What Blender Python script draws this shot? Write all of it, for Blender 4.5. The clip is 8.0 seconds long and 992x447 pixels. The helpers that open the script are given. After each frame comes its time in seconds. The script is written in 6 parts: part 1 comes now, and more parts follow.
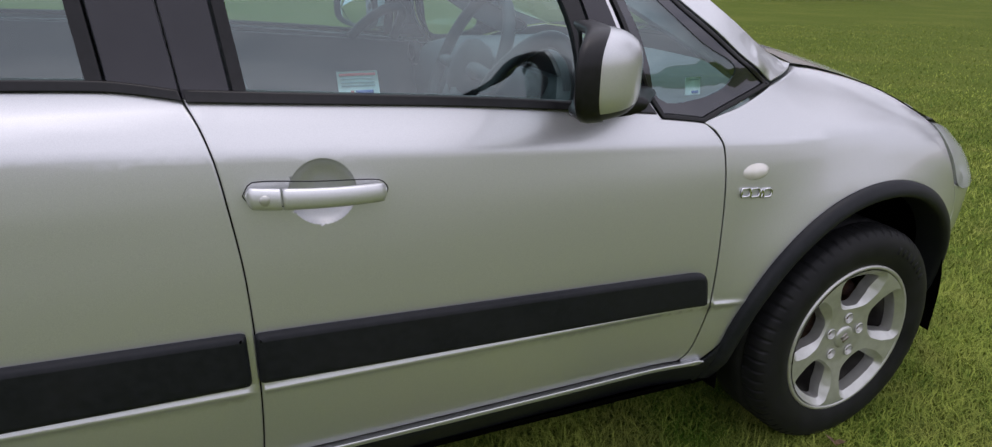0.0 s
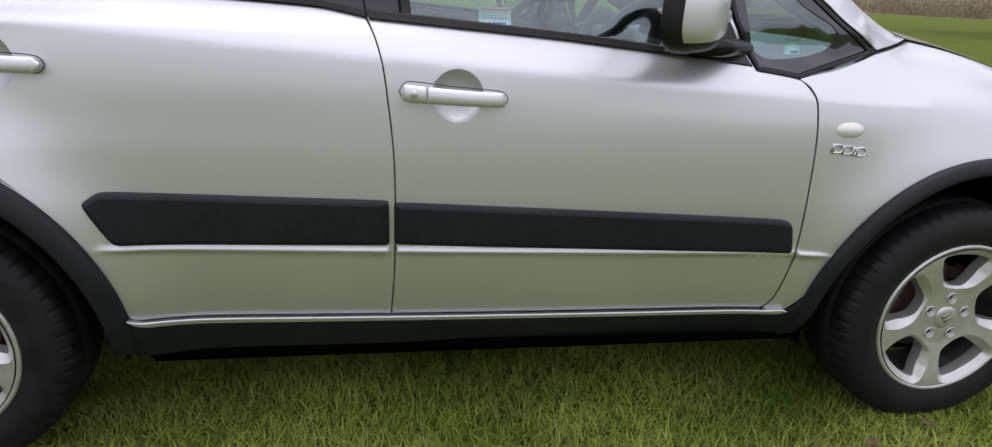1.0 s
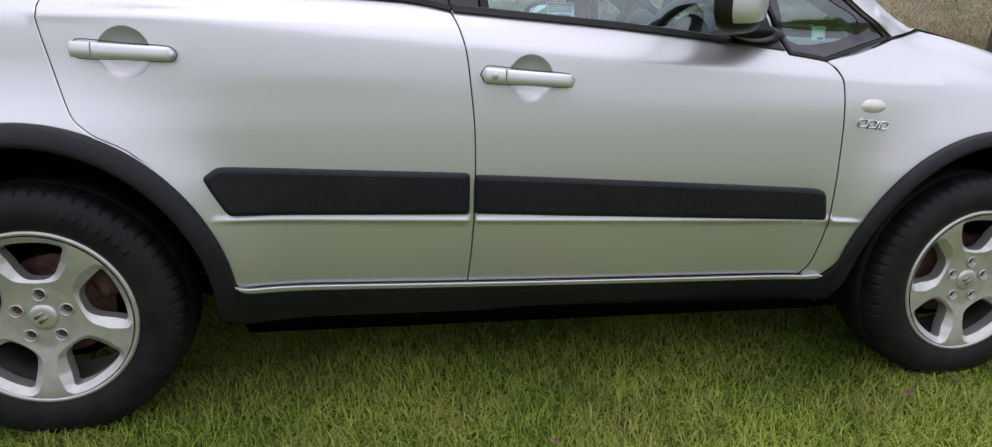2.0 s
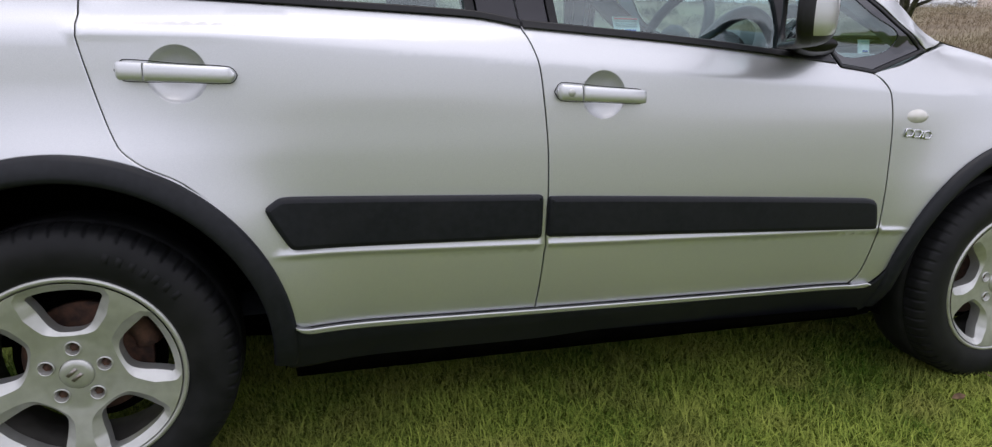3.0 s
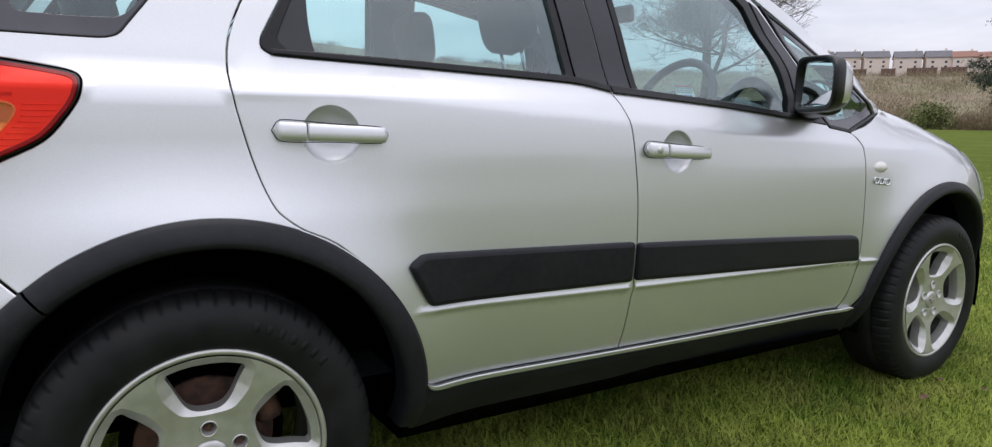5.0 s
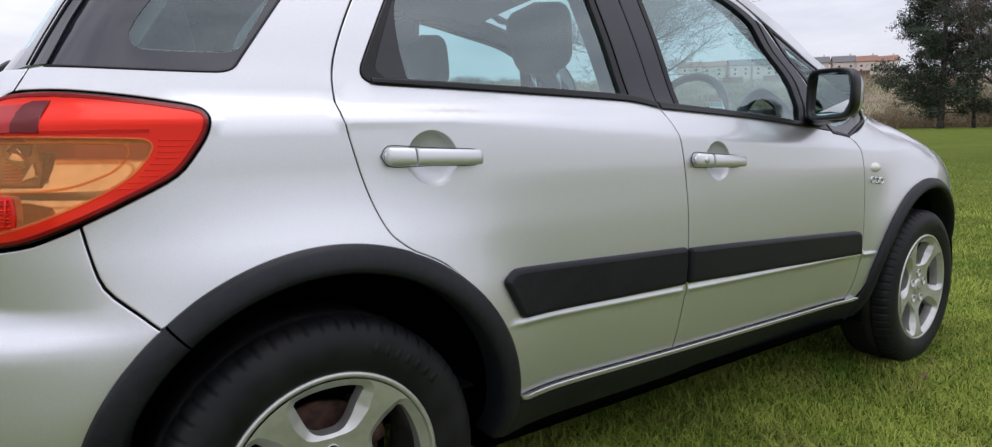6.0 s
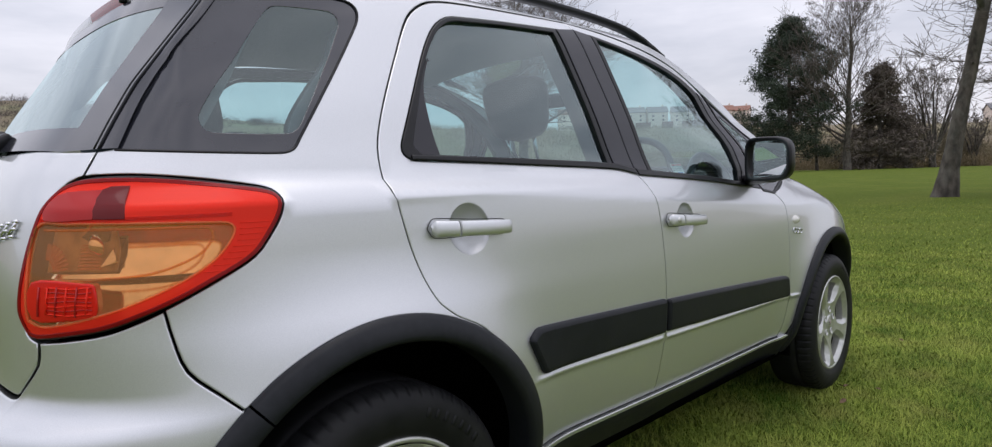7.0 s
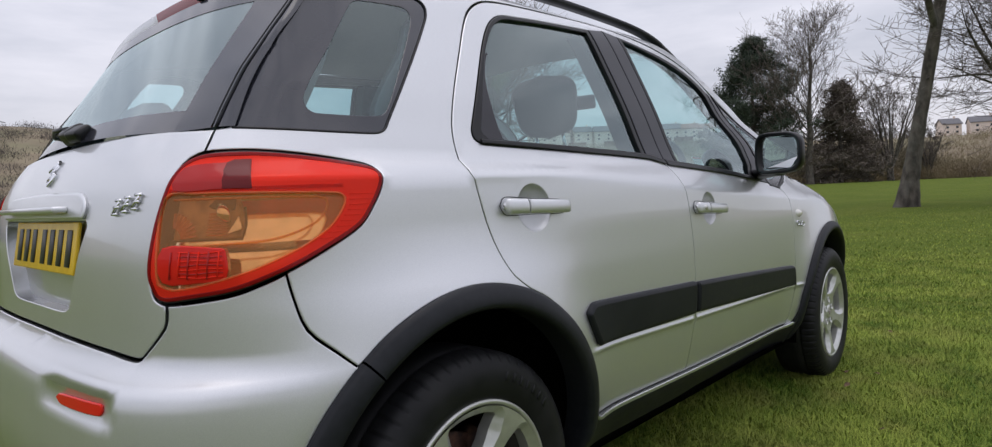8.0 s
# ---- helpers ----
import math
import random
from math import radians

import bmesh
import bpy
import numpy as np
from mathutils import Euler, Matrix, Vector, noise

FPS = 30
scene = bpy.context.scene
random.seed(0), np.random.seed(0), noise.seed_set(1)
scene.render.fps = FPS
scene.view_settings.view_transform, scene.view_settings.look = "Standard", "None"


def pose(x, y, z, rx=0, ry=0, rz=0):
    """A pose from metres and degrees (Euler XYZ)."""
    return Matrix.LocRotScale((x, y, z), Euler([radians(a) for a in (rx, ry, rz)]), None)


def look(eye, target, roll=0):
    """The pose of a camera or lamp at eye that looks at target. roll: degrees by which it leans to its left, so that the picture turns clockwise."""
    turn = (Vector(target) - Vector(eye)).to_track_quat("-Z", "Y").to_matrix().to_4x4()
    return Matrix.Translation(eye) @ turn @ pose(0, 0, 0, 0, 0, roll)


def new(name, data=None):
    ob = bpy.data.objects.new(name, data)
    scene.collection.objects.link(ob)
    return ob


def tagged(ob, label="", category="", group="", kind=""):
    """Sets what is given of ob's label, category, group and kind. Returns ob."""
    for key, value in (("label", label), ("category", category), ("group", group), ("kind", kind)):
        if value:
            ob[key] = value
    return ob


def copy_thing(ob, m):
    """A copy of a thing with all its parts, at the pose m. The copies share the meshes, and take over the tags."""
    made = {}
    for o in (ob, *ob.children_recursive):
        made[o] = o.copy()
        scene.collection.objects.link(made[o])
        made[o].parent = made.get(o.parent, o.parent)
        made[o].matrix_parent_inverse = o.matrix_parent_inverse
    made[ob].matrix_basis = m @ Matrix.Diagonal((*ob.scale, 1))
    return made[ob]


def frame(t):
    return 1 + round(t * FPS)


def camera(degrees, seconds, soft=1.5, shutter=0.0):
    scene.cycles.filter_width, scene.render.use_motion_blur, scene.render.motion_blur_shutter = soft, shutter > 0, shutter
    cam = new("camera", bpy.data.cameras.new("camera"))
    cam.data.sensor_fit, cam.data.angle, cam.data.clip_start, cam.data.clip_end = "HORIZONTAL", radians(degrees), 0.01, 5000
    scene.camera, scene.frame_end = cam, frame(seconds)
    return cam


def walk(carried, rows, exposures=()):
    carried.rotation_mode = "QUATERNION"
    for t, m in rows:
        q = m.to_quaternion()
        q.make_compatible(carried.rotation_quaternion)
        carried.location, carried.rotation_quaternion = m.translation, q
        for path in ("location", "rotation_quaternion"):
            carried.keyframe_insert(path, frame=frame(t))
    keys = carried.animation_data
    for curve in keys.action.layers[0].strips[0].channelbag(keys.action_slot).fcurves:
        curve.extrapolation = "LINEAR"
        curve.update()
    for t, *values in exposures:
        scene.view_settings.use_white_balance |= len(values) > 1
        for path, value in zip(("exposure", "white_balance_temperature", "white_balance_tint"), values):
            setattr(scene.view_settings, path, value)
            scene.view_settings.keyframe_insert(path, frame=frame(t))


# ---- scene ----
cam = camera(74.9, 8.0, soft=1.25)
PATH = [
    (0, (1.023, -1.854, 1.227), (1.755, -0.14, 0.501), 1.1),
    (0.5, (1.041, -2.08, 1.173), (1.438, -0.248, 0.476), 2.2),
    (1, (1.028, -2.192, 1.095), (1.329, -0.332, 0.424), 2.7),
    (1.5, (0.934, -2.307, 1.036), (1.228, -0.428, 0.42), 2.3),
    (2, (0.823, -2.372, 0.985), (1.136, -0.478, 0.425), 1.4),
    (2.2, (0.766, -2.339, 0.968), (1.098, -0.441, 0.432), 1.0),
    (3.5, (0.334, -2.202, 0.957), (0.98, -0.358, 0.529), 1.1),
    (4, (0.145, -2.166, 0.944), (0.902, -0.343, 0.622), 1.6),
    (5.3, (-0.188, -2.065, 0.964), (0.821, -0.367, 0.657), 0.3),
    (5.5, (-0.266, -2.056, 0.947), (0.767, -0.365, 0.67), -0.3),
    (6, (-0.404, -1.964, 0.973), (0.727, -0.337, 0.701), -1.2),
    (6.5, (-0.548, -1.889, 1.004), (0.683, -0.332, 0.758), -1.4),
    (7, (-0.704, -1.847, 1.041), (0.702, -0.431, 0.895), -1.6),
    (7.5, (-0.829, -1.824, 1.048), (0.644, -0.473, 0.981), -2.2),
    (8, (-0.933, -1.766, 0.962), (0.538, -0.415, 0.873), -2.4),
]
walk(cam, [(t, look(eye, target, roll)) for t, eye, target, roll in PATH], exposures=[(0, .22, 6500, 18), (.5, .47, 6500, 17), (1, .51, 6500, 17), (2, .45, 6500, 16), (3.5, .39, 6500, 15), (4.2, .41, 6500, 14), (5.5, .49, 6500, 13), (6.5, .31, 6500, 13), (7, .23, 6500, 13), (7.5, .02, 6500, 13), (8, .10, 6500, 13)])

# ---- sky and light: a bright overcast day ----
world = bpy.data.worlds.new("overcast_sky")
scene.world = world
world.use_nodes = True
wn, wl = world.node_tree.nodes, world.node_tree.links
wn.clear()
SUN_EL, SUN_ROT = radians(82), radians(20)
sky = wn.new("ShaderNodeTexSky")
sky.sky_type, sky.sun_disc, sky.sun_elevation, sky.sun_rotation = "NISHITA", False, SUN_EL, SUN_ROT
sky.air_density, sky.dust_density = 1.0, 3.0
coord = wn.new("ShaderNodeTexCoord")
stretch = wn.new("ShaderNodeMapping")
stretch.inputs["Scale"].default_value = (1.0, 1.0, 4.5)
puffs = wn.new("ShaderNodeTexNoise")
puffs.inputs["Scale"].default_value, puffs.inputs["Detail"].default_value, puffs.inputs["Roughness"].default_value = 2.2, 6, .55
cover = wn.new("ShaderNodeValToRGB")
cover.color_ramp.elements[0].position, cover.color_ramp.elements[0].color = .33, (.42, .44, .50, 1)
cover.color_ramp.elements[1].position, cover.color_ramp.elements[1].color = .66, (.71, .71, .765, 1)
sky_part, cloud_part, sky_sum = wn.new("ShaderNodeBackground"), wn.new("ShaderNodeBackground"), wn.new("ShaderNodeAddShader")
sky_part.inputs["Strength"].default_value, cloud_part.inputs["Strength"].default_value = .02, .92
wout = wn.new("ShaderNodeOutputWorld")
wl.new(coord.outputs["Generated"], stretch.inputs["Vector"])
wl.new(stretch.outputs["Vector"], puffs.inputs["Vector"])
wl.new(puffs.outputs["Fac"], cover.inputs["Fac"])
wl.new(sky.outputs["Color"], sky_part.inputs["Color"])
# an overcast sky grows brighter towards the zenith
split, gain, bright = wn.new("ShaderNodeSeparateXYZ"), wn.new("ShaderNodeMapRange"), wn.new("ShaderNodeVectorMath")
gain.inputs["From Min"].default_value, gain.inputs["From Max"].default_value = .08, .85
gain.inputs["To Min"].default_value, gain.inputs["To Max"].default_value = 1.0, 1.65
bright.operation = "SCALE"
wl.new(coord.outputs["Generated"], split.inputs["Vector"])
wl.new(split.outputs["Z"], gain.inputs["Value"])
wl.new(cover.outputs["Color"], bright.inputs[0])
wl.new(gain.outputs["Result"], bright.inputs["Scale"])
wl.new(bright.outputs["Vector"], cloud_part.inputs["Color"])
wl.new(sky_part.outputs["Background"], sky_sum.inputs[0])
wl.new(cloud_part.outputs["Background"], sky_sum.inputs[1])
wl.new(sky_sum.outputs["Shader"], wout.inputs["Surface"])
sun_lamp = bpy.data.lights.new("sun", "SUN")
sun_lamp.energy, sun_lamp.angle, sun_lamp.color = .4, radians(40), (1, .97, .93)
sun = new("sun", sun_lamp)
sun.matrix_world = look((0, 0, 30), (0 - 30 * math.sin(SUN_ROT), 0 - 30 * math.cos(SUN_ROT), 30 - 30 * math.tan(SUN_EL)))

# ---- materials ----


def material(name, color, rough=.5, metal=0.0, **more):
    """A principled material. more: coat, coat_rough, spec, transmission, ior, alpha."""
    m = bpy.data.materials.new(name)
    m.use_nodes = True
    b = m.node_tree.nodes["Principled BSDF"]
    b.inputs["Base Color"].default_value = (*color, 1)
    b.inputs["Roughness"].default_value, b.inputs["Metallic"].default_value = rough, metal
    for key, socket in (("coat", "Coat Weight"), ("coat_rough", "Coat Roughness"), ("spec", "Specular IOR Level"), ("transmission", "Transmission Weight"), ("ior", "IOR"),
                        ("sheen", "Sheen Weight")):
        if key in more:
            b.inputs[socket].default_value = more[key]
    return m


def texture(m, scale, detail, lo, hi, stops=(.35, .65), rough=None, bump=0.0, bump_scale=None, distance=.002, stretch=(1, 1, 1), island=False, dust=None):
    """Give m's base colour two shades by noise at a size in the world, and a fine relief; dust: (colour, scale, amount) laid over it in patches."""
    n, l = m.node_tree.nodes, m.node_tree.links
    b = n["Principled BSDF"]
    co = n.new("ShaderNodeTexCoord")
    mp = n.new("ShaderNodeMapping")
    mp.inputs["Scale"].default_value = stretch
    l.new(co.outputs["Object"], mp.inputs["Vector"])
    no = n.new("ShaderNodeTexNoise")
    no.inputs["Scale"].default_value, no.inputs["Detail"].default_value = scale, detail
    l.new(mp.outputs["Vector"], no.inputs["Vector"])
    ra = n.new("ShaderNodeValToRGB")
    ra.color_ramp.elements[0].position, ra.color_ramp.elements[0].color = stops[0], (*lo, 1)
    ra.color_ramp.elements[1].position, ra.color_ramp.elements[1].color = stops[1], (*hi, 1)
    if island:
        ge, mx = n.new("ShaderNodeNewGeometry"), n.new("ShaderNodeMath")
        mx.operation = "ADD"
        ad = n.new("ShaderNodeMath")
        ad.operation, ad.inputs[1].default_value = "MULTIPLY_ADD", .45
        ad.inputs[2].default_value = -.22
        l.new(ge.outputs["Random Per Island"], ad.inputs[0])
        l.new(ad.outputs["Value"], mx.inputs[0])
        l.new(no.outputs["Fac"], mx.inputs[1])
        l.new(mx.outputs["Value"], ra.inputs["Fac"])
    else:
        l.new(no.outputs["Fac"], ra.inputs["Fac"])
    last = ra.outputs["Color"]
    if dust:
        dn, dr, mi = n.new("ShaderNodeTexNoise"), n.new("ShaderNodeValToRGB"), n.new("ShaderNodeMix")
        dn.inputs["Scale"].default_value, dn.inputs["Detail"].default_value = dust[1], 5
        dr.color_ramp.elements[0].position, dr.color_ramp.elements[0].color = .45, (0, 0, 0, 1)
        dr.color_ramp.elements[1].position, dr.color_ramp.elements[1].color = .75, (dust[2], dust[2], dust[2], 1)
        mi.data_type = "RGBA"
        mi.inputs["B"].default_value = (*dust[0], 1)
        l.new(co.outputs["Object"], dn.inputs["Vector"])
        l.new(dn.outputs["Fac"], dr.inputs["Fac"])
        l.new(dr.outputs["Color"], mi.inputs["Factor"])
        l.new(last, mi.inputs["A"])
        last = mi.outputs["Result"]
    l.new(last, b.inputs["Base Color"])
    if rough:
        rr = n.new("ShaderNodeMapRange")
        rr.inputs["To Min"].default_value, rr.inputs["To Max"].default_value = rough
        l.new(no.outputs["Fac"], rr.inputs["Value"])
        l.new(rr.outputs["Result"], b.inputs["Roughness"])
    if bump:
        bn, bu = n.new("ShaderNodeTexNoise"), n.new("ShaderNodeBump")
        bn.inputs["Scale"].default_value, bn.inputs["Detail"].default_value = bump_scale or scale * 4, 4
        bu.inputs["Strength"].default_value, bu.inputs["Distance"].default_value = bump, distance
        l.new(mp.outputs["Vector"], bn.inputs["Vector"])
        l.new(bn.outputs["Fac"], bu.inputs["Height"])
        l.new(bu.outputs["Normal"], b.inputs["Normal"])
    return m


def glass_material(name, tint, rough=0.0, shine=.085, veil=0.0):
    """A thin sheet: it lets light straight through with a tint and mirrors by Fresnel; veil: the share of grey film on
    it, for dust and painted sky haze.
    """
    m = bpy.data.materials.new(name)
    m.use_nodes = True
    n, l = m.node_tree.nodes, m.node_tree.links
    n.clear()
    out, mix, tr, gl, fr, po, ra = (n.new(k) for k in ("ShaderNodeOutputMaterial", "ShaderNodeMixShader", "ShaderNodeBsdfTransparent", "ShaderNodeBsdfGlossy", "ShaderNodeLayerWeight", "ShaderNodeMath", "ShaderNodeMapRange"))
    tr.inputs["Color"].default_value, gl.inputs["Roughness"].default_value = (*tint, 1), rough
    gl.inputs["Color"].default_value = (.88, 1.0, 1.0, 1)
    fr.inputs["Blend"].default_value = .5
    po.operation, po.inputs[1].default_value = "POWER", 3.6
    ra.inputs["To Min"].default_value, ra.inputs["To Max"].default_value = shine, .95
    l.new(fr.outputs["Facing"], po.inputs[0])
    l.new(po.outputs["Value"], ra.inputs["Value"])
    l.new(ra.outputs["Result"], mix.inputs["Fac"])
    # grey diffuse film: thin dust, and the milky sky reflection put into colour
    film, di, no, am = n.new("ShaderNodeMixShader"), n.new("ShaderNodeBsdfDiffuse"), n.new("ShaderNodeTexNoise"), n.new("ShaderNodeMath")
    di.inputs["Color"].default_value, no.inputs["Scale"].default_value, no.inputs["Detail"].default_value = (.55, .56, .56, 1), 5, 5
    am.operation, am.inputs[1].default_value = "MULTIPLY", 2 * veil
    l.new(no.outputs["Fac"], am.inputs[0])
    l.new(am.outputs["Value"], film.inputs["Fac"])
    l.new(tr.outputs["BSDF"], film.inputs[1])
    l.new(di.outputs["BSDF"], film.inputs[2])
    l.new(film.outputs["Shader"], mix.inputs[1])
    l.new(gl.outputs["BSDF"], mix.inputs[2])
    l.new(mix.outputs["Shader"], out.inputs["Surface"])
    return m


PAINT = texture(material("silver_paint", (.62, .63, .63), .45, .82, coat=1.0, coat_rough=.05), 900, 2, (.675, .687, .702), (.755, .765, .780), rough=(.39, .46), bump=.03, bump_scale=1400, distance=.0002)
PLASTIC = texture(material("black_plastic", (.02, .021, .024), .55, spec=.28), 60, 5, (.0085, .0098, .0130), (.0135, .0152, .0195), rough=(.40, .56), bump=.15, bump_scale=900, distance=.0004, dust=((.024, .024, .027), 6, .4))
TRIM = texture(material("black_trim", (.012, .012, .014), .38, spec=.35), 80, 4, (.006, .006, .007), (.010, .010, .012), rough=(.3, .45))
PILLAR = texture(material("black_film", (.02, .02, .025), .30), 12, 3, (.020, .019, .026), (.026, .025, .033), rough=(.28, .4))
GLASS_BLACK = texture(material("blackened_glass", (.02, .02, .025), .06, spec=.95), 9, 4, (.020, .021, .030), (.030, .031, .041), rough=(.05, .10))
RUBBER = texture(material("tyre_rubber", (.02, .02, .021), .65, spec=.25), 25, 6, (.006, .0063, .0075), (.0125, .0128, .0145), rough=(.42, .65), bump=.25, bump_scale=260, distance=.0006, dust=((.022, .0215, .021), 7, .5))
ALLOY = texture(material("alloy_paint", (.55, .555, .54), .4, .72, coat=.35, coat_rough=.2), 40, 5, (.57, .575, .55), (.65, .655, .63), rough=(.36, .45), dust=((.34, .32, .28), 16, .12))
RUST = texture(material("rusty_iron", (.10, .05, .035), .8, .2), 45, 7, (.055, .032, .026), (.15, .075, .05), rough=(.65, .9), bump=.4, distance=.001)
SHADE_DUST = texture(material("shaded_dusty_alloy", (.16, .15, .14), .6, .3), 12, 5, (.025, .022, .020), (.10, .095, .088), rough=(.5, .75))
STEEL = texture(material("worn_steel", (.35, .33, .31), .45, .9), 120, 5, (.25, .2, .17), (.42, .40, .38))
# near-black without gloss: deep shade put into the colour of hidden parts
DARK = texture(material("shade_black", (.003, .003, .003), 1.0, spec=0), 20, 4, (.002, .002, .002), (.004, .0038, .0036))
CHROME = texture(material("chrome", (.75, .76, .78), .14, 1.0), 90, 3, (.70, .71, .73), (.80, .81, .83), rough=(.10, .2))
CABIN = texture(material("cabin_plastic", (.04, .045, .05), .6), 50, 4, (.028, .033, .038), (.042, .048, .054), bump=.1, bump_scale=700, distance=.0004)
CABIN_LIGHT = texture(material("cabin_grey", (.11, .12, .13), .6), 40, 4, (.085, .097, .105), (.115, .128, .136))
LINING = texture(material("roof_lining", (.42, .43, .43), .9), 120, 4, (.38, .39, .39), (.46, .47, .47))
CLOTH = texture(material("seat_cloth", (.05, .055, .062), .9, sheen=.2), 350, 3, (.035, .04, .046), (.07, .075, .083), bump=.3, bump_scale=900, distance=.0006)
GLASS = glass_material("side_glass", (.68, .90, .90), shine=.15, veil=.006)
SCREEN = glass_material("windscreen_glass", (.74, .90, .89))
TINT = glass_material("rear_glass", (.70, .88, .88), shine=.11, veil=.01)
HAZY = glass_material("rear_screen_glass", (.72, .90, .90), shine=.19, veil=.05)
MIRROR = material("mirror_glass", (.86, .89, .9), .02, 1.0)


def lens_material(name, color, rough=.06, deep=.35, clear=None, spec=.3):
    """Coloured moulded plastic, part clear and part cloudy, with a gloss."""
    m = bpy.data.materials.new(name)
    m.use_nodes = True
    n, l = m.node_tree.nodes, m.node_tree.links
    b = n["Principled BSDF"]
    b.inputs["Base Color"].default_value, b.inputs["Roughness"].default_value = (*color, 1), rough
    b.inputs["Specular IOR Level"].default_value = spec
    tr, mix = n.new("ShaderNodeBsdfTransparent"), n.new("ShaderNodeMixShader")
    tr.inputs["Color"].default_value = (*(clear or [min(1, c * 1.2) for c in color]), 1)
    mix.inputs["Fac"].default_value = deep
    l.new(b.outputs["BSDF"], mix.inputs[1])
    l.new(tr.outputs["BSDF"], mix.inputs[2])
    l.new(mix.outputs["Shader"], n["Material Output"].inputs["Surface"])
    return m


RED_LENS = lens_material("red_lens", (1.0, .040, .020), deep=.10, clear=(1.0, .20, .13), spec=.12)
AMBER_LENS = lens_material("amber_lens", (1.0, .44, .165), deep=.72, clear=(1.0, .70, .42), spec=.5)
RIM_RED = lens_material("rim_red_lens", (.35, .012, .014), deep=.45, clear=(.6, .12, .12))
HAZE_LENS = lens_material("cloudy_clear_lens", (.62, .65, .65), deep=.35, clear=(.95, .96, .96), spec=.5)
BRAKE_RED = lens_material("brake_light_lens", (.30, .055, .06), deep=.0, spec=.6)
DEEP_RED = lens_material("deep_red_lens", (.80, .022, .014), deep=.05, spec=.3)
DIM_RED = lens_material("dim_red_lens", (.52, .026, .024), deep=.12, clear=(.8, .12, .10), spec=.3)
SMOKED = lens_material("smoked_red_lens", (.17, .014, .016), deep=.25, clear=(.6, .08, .08))
CHAMBER = texture(material("lamp_chamber", (.30, .22, .15), .35, .3), 25, 4, (.16, .11, .07), (.42, .30, .21))
REFLECTOR = texture(material("lamp_reflector", (.85, .83, .80), .10, 1.0), 60, 3, (.80, .78, .75), (.90, .88, .86), rough=(.07, .14))
PLATE_YELLOW = texture(material("plate_yellow", (.85, .55, .02), .35), 30, 3, (.80, .50, .02), (.88, .58, .03))
PLATE_BLACK = material("plate_black", (.02, .02, .02), .4)
PAPER = texture(material("sticker_paper", (.72, .76, .74), .6), 60, 2, (.68, .72, .70), (.76, .80, .78))
INK_RED, INK_BLUE, INK_GREY = material("ink_red", (.55, .10, .09), .6), material("ink_blue", (.04, .12, .45), .6), material("ink_grey", (.30, .38, .40), .6)
WHITE_LENS = texture(material("marker_lens", (.75, .73, .68), .12, coat=1.0), 40, 2, (.72, .70, .64), (.80, .78, .74))


# ---- helpers for meshes ----


def part(name, data, mat, parent=None, label=""):
    """data: (verts, faces) or (verts, faces, normals) or a bmesh, linked as one mesh object under parent."""
    me = bpy.data.meshes.new(name)
    if isinstance(data, bmesh.types.BMesh):
        data.to_mesh(me)
        data.free()
        me.shade_smooth()
    else:
        me.from_pydata([tuple(v) for v in data[0]], [], data[1])
        me.shade_smooth()
        if len(data) > 2:
            me.normals_split_custom_set_from_vertices([tuple(n) for n in data[2]])
    for m in (mat if isinstance(mat, (list, tuple)) else (mat,)):
        me.materials.append(m)
    ob = new(name, me)
    if parent:
        ob.parent = parent
    if label:
        tagged(ob, label)
    return ob


def joined(*pieces):
    """Several (verts, faces) as one."""
    vs, fs = [], []
    for v, f in ((p[0], p[1]) for p in pieces):
        k = len(vs)
        vs += [tuple(a) for a in v]
        fs += [tuple(i + k for i in face) for face in f]
    return vs, fs


def mirrored(data):
    """The same on the car's other flank."""
    vs = [(v[0], 2 * YC - v[1], v[2]) for v in data[0]]
    fs = [tuple(reversed(f)) for f in data[1]]
    return (vs, fs, [(n[0], -n[1], n[2]) for n in data[2]]) if len(data) > 2 else (vs, fs)


def curve_points(ctrl, step=.02, closed=True):
    """A smooth line through control points: Catmull-Rom, but straight to and from a point given with a third value 1 (a corner)."""
    n, out = len(ctrl), []
    for i in range(n if closed else n - 1):
        b, c = ctrl[i], ctrl[(i + 1) % n]
        a = ctrl[(i - 1) % n] if closed or i > 0 else b
        d = ctrl[(i + 2) % n] if closed or i + 2 < n else c
        if len(b) > 2:
            a = b
        if len(c) > 2:
            d = c
        gap = math.hypot(c[0] - b[0], c[1] - b[1])
        k = max(1 if gap < .009 or (len(b) > 2 and len(c) > 2) else 3, int(gap / step))
        for j in range(k):
            t = j / k
            lb = math.hypot(c[0] - b[0], c[1] - b[1]) + 1e-9
            p = []
            for q in (0, 1):
                m0, m1 = (c[q] - a[q]) / 2, (d[q] - b[q]) / 2
                la, ld = math.hypot(c[0] - a[0], c[1] - a[1]) / 2 + 1e-9, math.hypot(d[0] - b[0], d[1] - b[1]) / 2 + 1e-9
                m0, m1 = m0 * min(1, lb / la), m1 * min(1, lb / ld)
                p.append((2 * t**3 - 3 * t**2 + 1) * b[q] + (t**3 - 2 * t**2 + t) * m0 + (3 * t**2 - 2 * t**3) * c[q] + (t**3 - t**2) * m1)
            out.append(tuple(p))
    if not closed:
        out.append(tuple(ctrl[-1][:2]))
    return out


def area(poly):
    return sum(a[0] * b[1] - b[0] * a[1] for a, b in zip(poly, poly[1:] + poly[:1])) / 2


